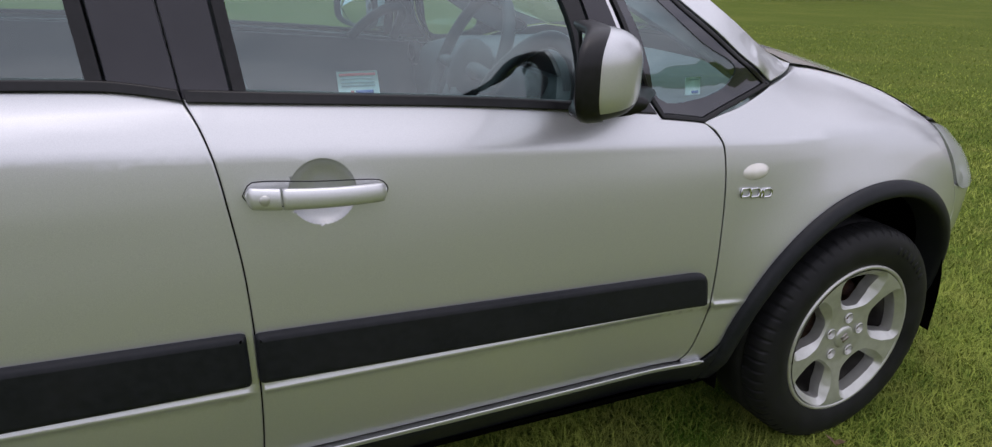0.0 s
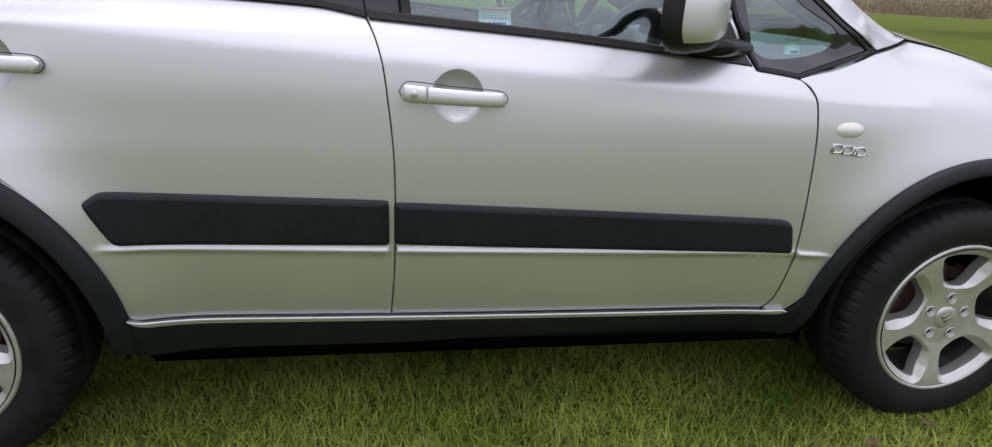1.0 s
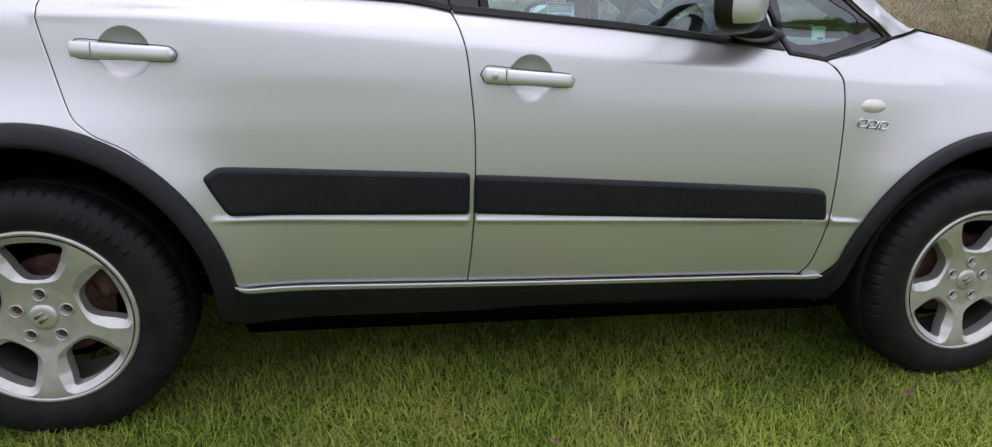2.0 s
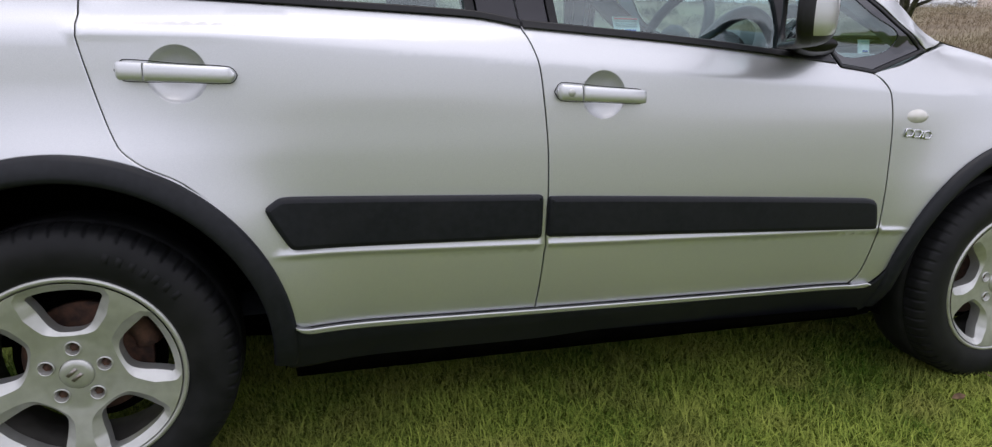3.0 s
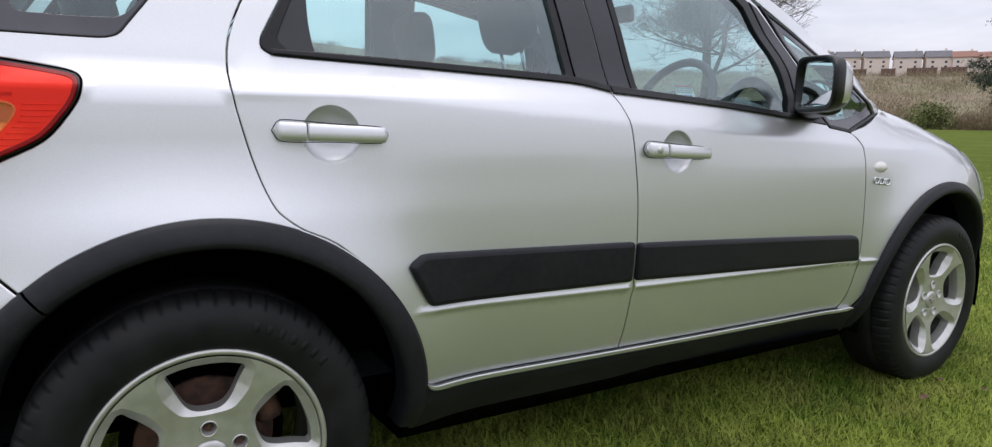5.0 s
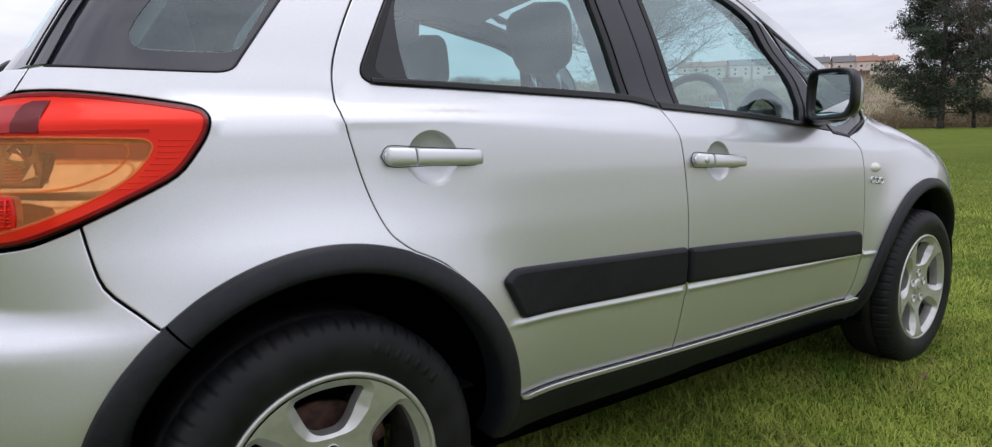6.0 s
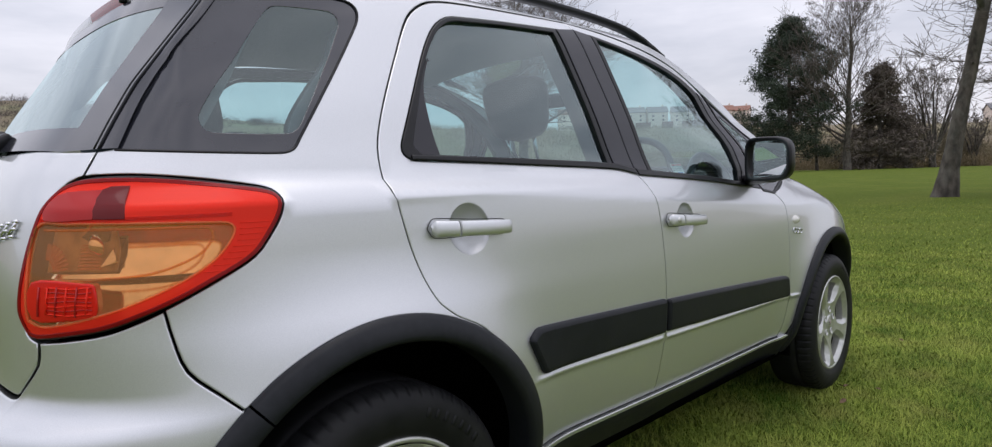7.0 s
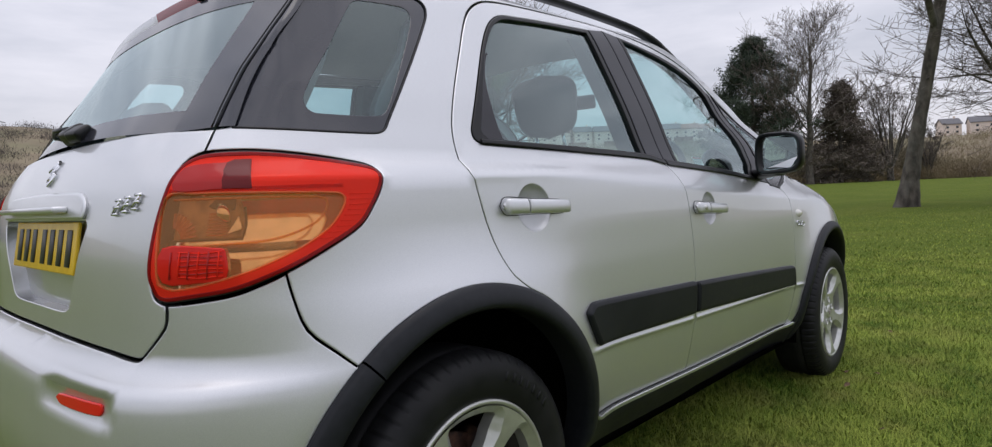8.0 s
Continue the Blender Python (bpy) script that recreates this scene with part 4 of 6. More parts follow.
def bar(u0, z0, u1, z1, o, th=.003):
    """A small flat bar on the skin."""
    a = [skin(u, z, o) for u, z in ((u0, z0), (u1, z0), (u1, z1), (u0, z1))]
    b = [skin(u, z, o + th) for u, z in ((u0, z0), (u1, z0), (u1, z1), (u0, z1))]
    return [*a, *b], [(4, 5, 6, 7), (0, 1, 5, 4), (1, 2, 6, 5), (2, 3, 7, 6), (3, 0, 4, 7)]


plate = part("number_plate", box_bm((.008, .52, .111), .003, 2, pose(-.536, YC, .886, 0, 9, 0)), PLATE_YELLOW, gate[0], "yellow number plate")
for k in range(7):
    y = YC - .215 + .066 * k + (.02 if k > 3 else 0)
    part("plate_mark", box_bm((.002, .034, .079), .0008, 1, pose(-.5412, y, .886, 0, 9, 0)), PLATE_BLACK, plate)
part("plate_lamp_bar", box_bm((.03, .50, .014), .005, 2, pose(-.560, YC, .968)), PAINT, gate[0])

wiper = part("rear_wiper", tube([(-.445, YC, 1.15), (-.462, YC + .03, 1.155), (-.452, YC + .12, 1.160), (-.42, YC + .30, 1.175)], [.012, .013, .008, .005], 8), TRIM, gate[0], "black rear wiper")
part("wiper_pivot", box_bm((.05, .075, .042), .014, 3, pose(-.450, YC + .03, 1.150, 0, -35, 0)), TRIM, wiper)
part("wiper_knuckle", box_bm((.045, .06, .03), .012, 3, pose(-.455, YC - .025, 1.148, 0, -35, 12)), TRIM, wiper)
part("wiper_blade", tube([(-.460, YC + .04, 1.165), (-.45, YC + .2, 1.175), (-.40, YC + .42, 1.18)], .006, 6), TRIM, wiper)
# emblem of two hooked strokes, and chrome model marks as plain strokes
for side in (1, -1):
    part("emblem", tube([skin(UC + side * du, 1.054 + side * dz, .004) for du, dz in ((-.034, .004), (-.010, .028), (.004, .018), (-.014, .002), (.002, -.002))], .0046, 6), CHROME, gate[0])
for u0, u1 in ((-.752, -.724), (-.718, -.688), (-.682, -.653)):
    zb = .963 + (-.655 - u1) * -.12
    um = (u0 + u1) / 2
    for a, b in (((u0, zb), (u1 - .008, zb)), ((u0 + .007, zb + .025), (u1, zb + .025)), ((um - .010, zb + .002), (um + .010, zb + .023)), ((u0 + .004, zb + .0125), (u1 - .004, zb + .0125))):
        part("chrome_mark", tube([skin(a[0], a[1], .004), skin((a[0] + b[0]) / 2, (a[1] + b[1]) / 2, .0046), skin(b[0], b[1], .004)], .0030, 6), CHROME, gate[0])
for k, (u0, u1) in enumerate(((2.050, 2.074), (2.077, 2.101), (2.104, 2.110), (2.113, 2.136))):
    z0 = .773 - .22 * (u0 - 2.05) * .5
    loop = [(u0, z0), (u1 - .004, z0), (u1, z0 + .006), (u1, z0 + .014), (u1 - .004, z0 + .019), (u0, z0 + .019), (u0, z0)]
    part("chrome_mark", tube([skin(u, z, .003) for u, z in loop], .0024, 6), CHROME, front_wing[0], "chrome engine badge")

# side repeaters
uv = [(2.088 + .037 * r * math.cos(t), .826 + .0185 * r * math.sin(t), r) for r in (1, .85, .6, .3) for t in np.linspace(0, 2 * math.pi, 28, endpoint=False)]
v = [skin(u, z, .013 * (1 - r**2.6)) for u, z, r in uv]
f = [(a * 28 + i, a * 28 + (i + 1) % 28, (a + 1) * 28 + (i + 1) % 28, (a + 1) * 28 + i) for a in range(3) for i in range(28)] + [tuple(range(84, 112))]
rep = both("side_repeater", (v, f), WHITE_LENS, front_wing, "clear white side indicator")

# --- front corner: lamp, bumper ---
head_line = [(2.825, .790), (2.80, .842), (2.79, .868), (2.90, .846), (3.05, .796), (3.14, .750), (3.16, .700), (3.11, .672), (3.00, .660), (2.885, .698)]
head = both("head_lamp", panel(head_line, o=.006, step=.03), HAZE_LENS, car, "cloudy clear headlamp")
both("lamp_bowl", panel(head_line, o=-.02, step=.04), REFLECTOR, head)
UF = float(PU[-1])
fb_line = [(2.915, .612, 1), (2.880, .697, 1), (3.0, .668), (3.11, .680), (3.25, .70), (3.6, .70), (UF, .70, 1), (UF, .25, 1), (3.3, .24), (2.96, .25, 1)] + arch(*FRONT_ARCH, -8, 28, 8)
both("front_bumper", panel(fb_line, step=.04), PAINT, car)
both("front_grille", panel([(3.13, .76), (3.12, .705), (3.3, .71), (UF, .71, 1), (UF, .80, 1), (3.4, .80)], o=-.02, step=.05), TRIM, car)
both("bonnet_nose", panel([(2.985, .825), (3.06, .795), (3.135, .765), (3.4, .805), (UF, .805, 1), (UF, .90, 1), (3.3, .87)], o=.0, step=.05), PAINT, car)

# --- wing mirrors ---


def mirror_shell():
    """A boxy housing, square behind and rounded off to the front."""
    rows = []
    for k in (0, .08, .2, .35, .5, .62, .73, .82, .89, .94, .975, .995):
        x = 1.577 + .128 * k
        s = (1 - k**3.4)**.5 * (1.0 if k > 0 else .97)
        s = max(s, .16)
        cy, cz = -.905 + .026 * k, 1.074 - .004 * k
        ring = []
        for t in np.linspace(0, 2 * math.pi, 48, endpoint=False):
            c, sn = math.cos(t), math.sin(t)
            y = cy - .105 * s * math.copysign(abs(c)**.55, c)
            z = cz + (.076 - .009 * c) * s * math.copysign(abs(sn)**.55, sn)
            ring.append((x - .060 * c * (1 - .75 * k), y, z))
        rows.append(ring)
    return rows


rows = mirror_shell()
v, f = loft(rows, True)
f.append(tuple(range(11 * 48, 12 * 48)))
f = [tuple(reversed(q)) for q in f]
low_z = lambda q: len(q) < 9 and 29 <= min(i % 48 for i in q) <= 42
mirror = both("wing_mirror", (v, [q for q in f if not low_z(q)]), PAINT, car, "silver wing mirror with black surround")
both("lower_housing", (v, [q for q in f if low_z(q)]), TRIM, mirror)
ring0 = rows[0]
cen = np.mean(np.array(ring0), axis=0)
shr = lambda p, s, dx: tuple(np.array(cen) + (np.array(p) - cen) * s + np.array([dx, 0, 0]))
lip = loft([[shr(p, 1.045, .034) for p in ring0], [shr(p, 1.06, .028) for p in ring0], [shr(p, 1.06, .004) for p in ring0], [shr(p, 1.03, -.008) for p in ring0], [shr(p, .96, -.010) for p in ring0], [shr(p, .86, -.004) for p in ring0], [shr(p, .84, .02) for p in ring0]], True)
both("surround", (lip[0], lip[1]), TRIM, mirror)
pane = [shr(p, .85, .006) for p in ring0]
for ob in both("mirror_pane", (pane, [tuple(range(48))]), MIRROR, mirror):
    ob.data.shade_flat()
foot_rows = []
for k in np.linspace(0, 1, 7):
    y, x, z, r = -.755 - .135 * k, 1.770 - .10 * k, 1.000 + .008 * k, .056 - .012 * k
    foot_rows.append([(x + 1.3 * r * math.cos(t), y, z + .40 * r * math.sin(t)) for t in np.linspace(0, 2 * math.pi, 16, endpoint=False)])
v, f = loft(foot_rows, True)
both("mirror_foot", (v, f + [tuple(reversed(range(16))), tuple(range(96, 112))]), TRIM, mirror)

# --- wheels ---


def tyre_data():
    prof = [(.212, -.085), (.216, -.097), (.224, -.1005), (.236, -.1055), (.252, -.109), (.268, -.1095), (.282, -.107), (.293, -.102), (.299, -.0985), (.305, -.0945), (.311, -.088), (.3155, -.079), (.3175, -.066), (.3185, -.045), (.3185, -.0425),
            (.311, -.041), (.311, -.034), (.3185, -.0325), (.319, 0), (.3185, .045), (.3165, .07), (.310, .09), (.28, .105), (.24, .105), (.212, .085)]
    n = 504

    def wave(i, j):
        if j in (9, 10, 11, 12) and i % 8 == 0:
            return .978
        if j in (13, 14) and i % 8 == 0:
            return .985
        return 1.0
    return spin(prof, n, False, wave)


def opening(k, step=.006):
    """The outline of one gap between two spokes."""
    half = [(0, .0925), (.020, .0945), (.034, .102), (.0445, .117), (.054, .137), (.0625, .156), (.0690, .170)]
    top = [(.0655, .1765), (.036, .1845), (0, .187), (-.036, .1845), (-.0655, .1765)]
    loop = half + top + [(-x, y) for x, y in half[:0:-1]]
    a = radians(72 * k)
    return curve_points([(x * math.cos(a) - y * math.sin(a), x * math.sin(a) + y * math.cos(a)) for x, y in loop], step)


def bevel_width(r):
    return np.interp(r, [.08, .095, .112, .15, .19], [.005, .0065, .0150, .0215, .0160])


def wheel_face():
    """Five broad spokes with wide bevelled flanks, cut out of one dished disc."""
    ring = lambda r, n, cx=0.0, cz=0.0: [(cx + r * math.cos(2 * math.pi * i / n), cz + r * math.sin(2 * math.pi * i / n)) for i in range(n)]
    gaps = [opening(k, .004) for k in range(5)]
    gaps = [h if area(h) > 0 else h[::-1] for h in gaps]
    rims = []                                              # the outer edge of each bevel
    for h in gaps:
        out = inset(h, -1.0)
        rims.append([(p[0] + (q[0] - p[0]) * bevel_width(math.hypot(*p)), p[1] + (q[1] - p[1]) * bevel_width(math.hypot(*p))) for p, q in zip(h, out)])
    nuts = [ring(.0142, 20, .0572 * math.cos(radians(90 + 72 * k)), .0572 * math.sin(radians(90 + 72 * k))) for k in range(5)]
    uv, fs = fill(ring(.2045, 120), [*rims, *nuts, ring(.0335, 36)], .011)

    def depth(p):
        r = math.hypot(*p)
        return float(np.interp(r, [0, .034, .075, .11, .15, .19, .21], [-.003, -.003, -.004, -.0105, -.0175, -.0225, -.0235]))
    h = 1e-3
    vs, ns = [], []
    for p in uv:
        n = np.array([(depth((p[0] + h, p[1])) - depth((p[0] - h, p[1]))) / (2 * h), -1, (depth((p[0], p[1] + h)) - depth((p[0], p[1] - h))) / (2 * h)])
        vs.append((p[0], depth(p), p[1]))
        ns.append(n / np.linalg.norm(n))

    def strip(rows, normals, tie=False):
        """Quads between two closed rows of points, tied to the disc at their first point."""
        k, n = len(vs), len(rows[0])
        vs.extend(rows[0] + rows[1])
        ns.extend(normals * 2)
        near = min(range(len(uv)), key=lambda i: (uv[i][0] - rows[0][0][0])**2 + (uv[i][1] - rows[0][0][2])**2)
        fs.extend([(k + i, k + (i + 1) % n, k + n + (i + 1) % n, k + n + i) for i in range(n)] + [(near, k + n, k + n + 1) if tie else (near, k, k + 1)])
        if tie:                                            # a hair-thin web from the bevel to the wall
            vs.append((rows[1][0][0] + .001, rows[1][0][1], rows[1][0][2]))
            ns.append(normals[0])
            fs.append((k - n, k + n, k + 2 * n))
    fs = list(fs)
    for hole, rim in zip(gaps, rims):
        top = [(p[0], depth(p), p[1]) for p in rim]
        edge = [(q[0], depth(p) + .86 * math.dist(p, q), q[1]) for p, q in zip(rim, hole)]
        nn = []
        for i in range(len(hole)):
            along = np.array(top[(i + 1) % len(top)]) - np.array(top[i - 1])
            n = np.cross(along, np.array(edge[i]) - np.array(top[i]))
            n = n / (np.linalg.norm(n) + 1e-12)
            nn.append(n if n[1] < 0 else -n)
        strip([top, edge], nn)
        walls = inset(hole, 1.0)
        strip([edge, [(p[0], p[1] + .030, p[2]) for p in edge]], [np.array([q[0] - p[0], 0, q[1] - p[1]]) for p, q in zip(hole, walls)], True)
    return vs, fs, ns


def rim_data():
    outer = [(.2165, .004), (.2185, -.004), (.2175, -.012), (.213, -.0145), (.2075, -.0125), (.2045, -.006), (.2035, .004), (.198, .020), (.193, .030)]
    return spin([(r, y - .010) for r, y in outer], 96)


def build_wheel(name_at, parent):
    wheel = part("wheel", wheel_face(), ALLOY, parent, "silver five-spoke alloy wheel with dark tyre")
    part("rim_flange", rim_data(), ALLOY, wheel)
    # barrel colour holds brake dust plus the shade inside the wheel
    part("barrel", spin([(.193, .020), (.189, .05), (.186, .09), (.19, .14), (.205, .155), (.212, .16)], 72), SHADE_DUST, wheel)
    tyre = part("tyre", tyre_data(), RUBBER, wheel, "black rubber tyre")
    tyre.location = (0, .078, 0)
    for k in range(7):                                    # worn raised lettering as plain blocks
        a = radians(38 + 5.4 * k)
        m = Matrix.Rotation(-a, 4, "Y") @ pose(.268, -.0315, 0) @ Matrix.Rotation(radians(6), 4, "Z")
        part("raised_mark", box_bm((.020, .0012, .012), .0004, 1, m), RUBBER, wheel)
    cap = part("centre_cap", spin([(.0001, -.0095), (.020, -.0090), (.029, -.0075), (.0325, -.0045), (.0335, .004)], 40), ALLOY, wheel)
    for s in (1, -1):
        pts = [(-.0165, .000), (.0015, .0150), (.0075, .0105), (-.0105, -.0045)]
        pts = [(x + .0045 * s + .002, z - .0055 * s - .005) for x, z in pts]
        n = len(pts)
        part("cap_mark", ([(x, -.0115, z) for x, z in pts] + [(x, -.008, z) for x, z in pts], [tuple(range(n))] + [(i, n + i, n + (i + 1) % n, (i + 1) % n) for i in range(n)]), STEEL, wheel)
    for k in range(5):
        a = radians(90 + 72 * k)
        seat = spin([(.0165, -.0050), (.0160, -.0072), (.0145, -.0078), (.0132, -.0055), (.0125, .010), (.0001, .010)], 24)
        nut = spin([(.0001, -.0005), (.004, -.0005), (.0045, .002), (.0075, .0015), (.0092, .004), (.0092, .010)], 6)
        o = part("nut_seat", seat, ALLOY, wheel)
        o.location = (.0572 * math.cos(a), 0, .0572 * math.sin(a))
        o = part("wheel_nut", nut, RUST, wheel, "rusty wheel nut")
        o.location = (.0572 * math.cos(a), 0, .0572 * math.sin(a))
    part("brake_disc", spin([(.0001, .050), (.068, .050), (.072, .062), (.075, .075), (.128, .076), (.130, .079), (.130, .092), (.06, .094)], 48), RUST, wheel, "rusty brake disc")
    caliper = [Vector((.125 * math.cos(radians(a)), .082, .125 * math.sin(radians(a)))) for a in range(10, 60, 8)]
    part("brake_caliper", tube(caliper, .028, 8), RUST, wheel)
    # added near-black disc, painted as the shade behind the spokes
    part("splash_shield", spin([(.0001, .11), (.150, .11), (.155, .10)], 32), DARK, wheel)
    return wheel


WHEEL_Y = -.811
w0 = build_wheel("", car)
w0.location = (0, WHEEL_Y, .318)


def copy_part(ob, m):
    c = copy_thing(ob, m)
    c.parent = car
    return c


copy_part(w0, pose(2.5, WHEEL_Y, .318, 0, 3, 1.5))
copy_part(w0, pose(0, 2 * YC - WHEEL_Y, .318, 0, 0, 180))
copy_part(w0, pose(2.5, 2 * YC - WHEEL_Y, .318, 0, 20, 180))

# wheel housings, underside: near-black, the shade there put into the colour
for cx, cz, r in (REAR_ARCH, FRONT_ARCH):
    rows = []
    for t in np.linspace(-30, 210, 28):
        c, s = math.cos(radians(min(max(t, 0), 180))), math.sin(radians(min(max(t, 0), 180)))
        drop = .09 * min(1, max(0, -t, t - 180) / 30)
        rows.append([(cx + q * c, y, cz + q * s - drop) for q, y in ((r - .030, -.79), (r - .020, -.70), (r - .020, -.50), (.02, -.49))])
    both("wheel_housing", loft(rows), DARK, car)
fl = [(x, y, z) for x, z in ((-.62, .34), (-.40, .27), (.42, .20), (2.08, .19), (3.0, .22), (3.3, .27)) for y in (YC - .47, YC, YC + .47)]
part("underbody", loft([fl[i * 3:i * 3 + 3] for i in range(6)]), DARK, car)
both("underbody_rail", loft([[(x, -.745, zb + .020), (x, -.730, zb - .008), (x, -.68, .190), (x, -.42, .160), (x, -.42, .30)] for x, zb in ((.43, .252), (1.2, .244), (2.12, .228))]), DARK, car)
# added near-black sheets that stand in for the shade behind the gaps
both("gap_shade", panel([(.42, .37, 1), (2.03, .345, 1), (2.03, .93, 1), (1.6, .965), (.97, 1.02), (.06, 1.06, 1), (.06, .90), (.10, .79), (.27, .69), (.40, .50)], o=-.045, step=.08, depth=.0), DARK, car)
both("gap_shade", panel([(1.94, .35, 1), (1.94, .93, 1), (2.2, .97, 1), (2.2, .72, 1), (2.04, .5, 1), (2.03, .36, 1)], o=-.020, step=.06, depth=0), DARK, car)
both("gap_shade", panel([(-.25, .66, 1), (-.20, .75, 1), (.02, .80, 1), (.14, .76, 1), (.12, 1.06, 1), (-.14, 1.085, 1), (-.60, 1.09, 1), (-.62, .68, 1), (-.40, .60, 1)], o=-.055, step=.05, depth=0), DARK, car)

# --- cabin ---
both("door_card", panel([(.48, .42, 1), (.98, .40, 1), (.94, 1.035, 1), (.15, 1.07, 1), (.20, .80)], o=-.10, step=.07, depth=.05, gap=0), CABIN, car)
both("door_card", panel([(1.02, .40, 1), (1.95, .39, 1), (1.92, .94, 1), (1.70, .965), (.99, 1.02, 1)], o=-.10, step=.07, depth=.05, gap=0), CABIN, car)
both("door_top", panel([(.14, 1.045, 1), (.14, 1.072, 1), (.96, 1.036), (1.72, .972, 1), (1.72, .945, 1), (.96, 1.005)], o=-.03, step=.07, depth=.06, gap=0), CABIN_LIGHT, car)
both("inner_pillar", panel([(.80, 1.46, 1), (.98, 1.47, 1), (1.06, 1.03, 1), (.86, 1.05, 1)], o=-.030, step=.08, depth=.05, gap=0), CABIN_LIGHT, car)
both("inner_pillar", panel([(-.42, 1.11, 1), (-.30, 1.11), (-.08, 1.40), (.10, 1.41), (.06, 1.37), (.02, 1.30), (-.10, 1.14), (.02, 1.12), (.20, 1.34), (.33, 1.44, 1), (.9, 1.475, 1), (.9, 1.495, 1), (0, 1.46, 1), (-.2, 1.42, 1)], o=-.035, step=.05, depth=.02, gap=0), CABIN_LIGHT, car)
both("inner_pillar", panel([(.9, 1.48, 1), (1.29, 1.447), (1.53, 1.365), (1.75, 1.215), (1.95, 1.09), (2.15, .99), (2.24, 1.02), (2.05, 1.12), (1.83, 1.245), (1.57, 1.393), (1.29, 1.488), (.9, 1.508, 1)], o=-.03, step=.06, depth=.03, gap=0), CABIN_LIGHT, car)
dash_rows = []
for x, z in ((2.30, .985), (2.10, .985), (1.88, .985), (1.78, .965), (1.74, .92), (1.76, .80), (1.82, .60), (1.9, .45)):
    dash_rows.append([(x + .03 * (1 - k * k), YC + .69 * k, z + .018 * (1 - k * k) - .03 * (abs(k) > .97)) for k in np.linspace(-1, 1, 17)])
dash = part("dashboard", loft(dash_rows), CABIN_LIGHT, car)
hood_rows = []
for x, r in ((2.00, .10), (1.90, .125), (1.80, .132), (1.77, .13)):
    hood_rows.append([(x, -.33 + 1.25 * r * math.cos(t), .965 + .75 * r * math.sin(t) * (1 if x > 1.69 else .95)) for t in np.linspace(math.pi, 0, 15)])
part("instrument_hood", loft(hood_rows), CABIN, dash)
part("instrument_panel", ([(1.82, -.33 + .15 * math.cos(t), .965 + .085 * math.sin(t)) for t in np.linspace(0, math.pi, 15)], [tuple(range(15))]), TRIM, dash)
for y in (-.62, .68):
    part("air_vent", joined(spin([(.03, -.004), (.042, -.008), (.048, 0), (.048, .02)], 24)), TRIM, dash).matrix_basis = pose(1.735, y, .925, 0, 0, -90)

both("door_corner_trim", tube(curve3([(1.50, -.640, .985), (1.55, -.625, 1.035), (1.615, -.612, 1.080), (1.675, -.610, 1.096), (1.705, -.640, 1.070), (1.700, -.690, 1.02), (1.685, -.715, .975)], 5), .019, 10), TRIM, front_door)
SW = (1.585, -.335, 1.005)
steer = part("steering_wheel", joined(spin([(.185 + .0145 * math.cos(t), .0155 * math.sin(t)) for t in np.linspace(0, 2 * math.pi, 12, endpoint=False)], 48, True)), CABIN, car, "dark grey steering wheel")
steer.matrix_basis = pose(*SW, 0, 0, -90) @ pose(0, 0, 0, -24, 0, 0)
part("hub_pad", spin([(.0001, -.03), (.04, -.028), (.068, -.018), (.075, 0), (.07, .03)], 28), CABIN, steer)
for a in (0, 180, 250, 290):
    c, s = math.cos(radians(a)), math.sin(radians(a))
    part("spoke", tube([(.06 * c, -.005, .06 * s), (.12 * c, -.002, .12 * s), (.18 * c, 0, .18 * s)], [.022, .016, .014], 8), CABIN_LIGHT, steer)
part("column", tube([(0, .02, 0), (0, .28, 0)], [.05, .07], 14), CABIN, steer)


def pad(w, d, h, m, bevel=.05):
    return box_bm((d, w, h), bevel, 5, m)


def headrest_pad(m, w=.28, h=.225):
    """A rounded cushion, wider above than below."""
    rows = []
    for k in np.linspace(-1, 1, 15):
        s = math.sqrt(max(0, 1 - abs(k)**4.5)) * .5 + .0005
        rows.append([m @ Vector((.11 * s * math.copysign(abs(math.cos(t))**.75, math.cos(t)) * 1.0, w * (.90 + .12 * k) * s * math.copysign(abs(math.sin(t))**.6, math.sin(t)), h / 2 * k)) for t in np.linspace(0, 2 * math.pi, 28, endpoint=False)])
    v, f = loft(rows, True)
    return v, [tuple(q) for q in f]


def seat(x, y, wide=.50):
    s = part("front_seat", pad(wide, .50, .16, pose(x + .22, y, .50, 0, -6, 0)), CLOTH, car, "dark grey cloth seat with headrest")
    part("backrest", pad(wide * .96, .15, .60, pose(x - .10, y, .79, 0, -16, 0), .07), CLOTH, s)
    part("headrest", headrest_pad(pose(x - .235, y, 1.265, 0, -10, 0)), CLOTH, s)
    for k in (-.06, .06):
        part("headrest_post", tube([(x - .19, y + k, 1.05), (x - .225, y + k, 1.20)], .006, 8), CHROME, s)
    return s


seat(1.145, -.335)
seat(1.145, .395)
bench = part("rear_seat", pad(1.0, .48, .18, pose(.27, YC, .54)), CLOTH, car, "dark grey cloth rear bench")
part("backrest", pad(1.0, .15, .60, pose(-.04, YC, .86, 0, -18, 0), .06), CLOTH, bench)
for y in (-.32, .38):
    part("headrest", headrest_pad(pose(-.16, y, 1.205, 0, -12, 0), .25, .17), CLOTH, bench)
    for k in (-.05, .05):
        part("headrest_post", tube([(-.14, y + k, 1.10), (-.155, y + k, 1.17)], .006, 8), CHROME, bench)
part("cabin_floor", loft([[(x, YC + y, .36) for y in (-.70, 0, .70)] for x in (-.50, .8, 2.2)]), CABIN, car)
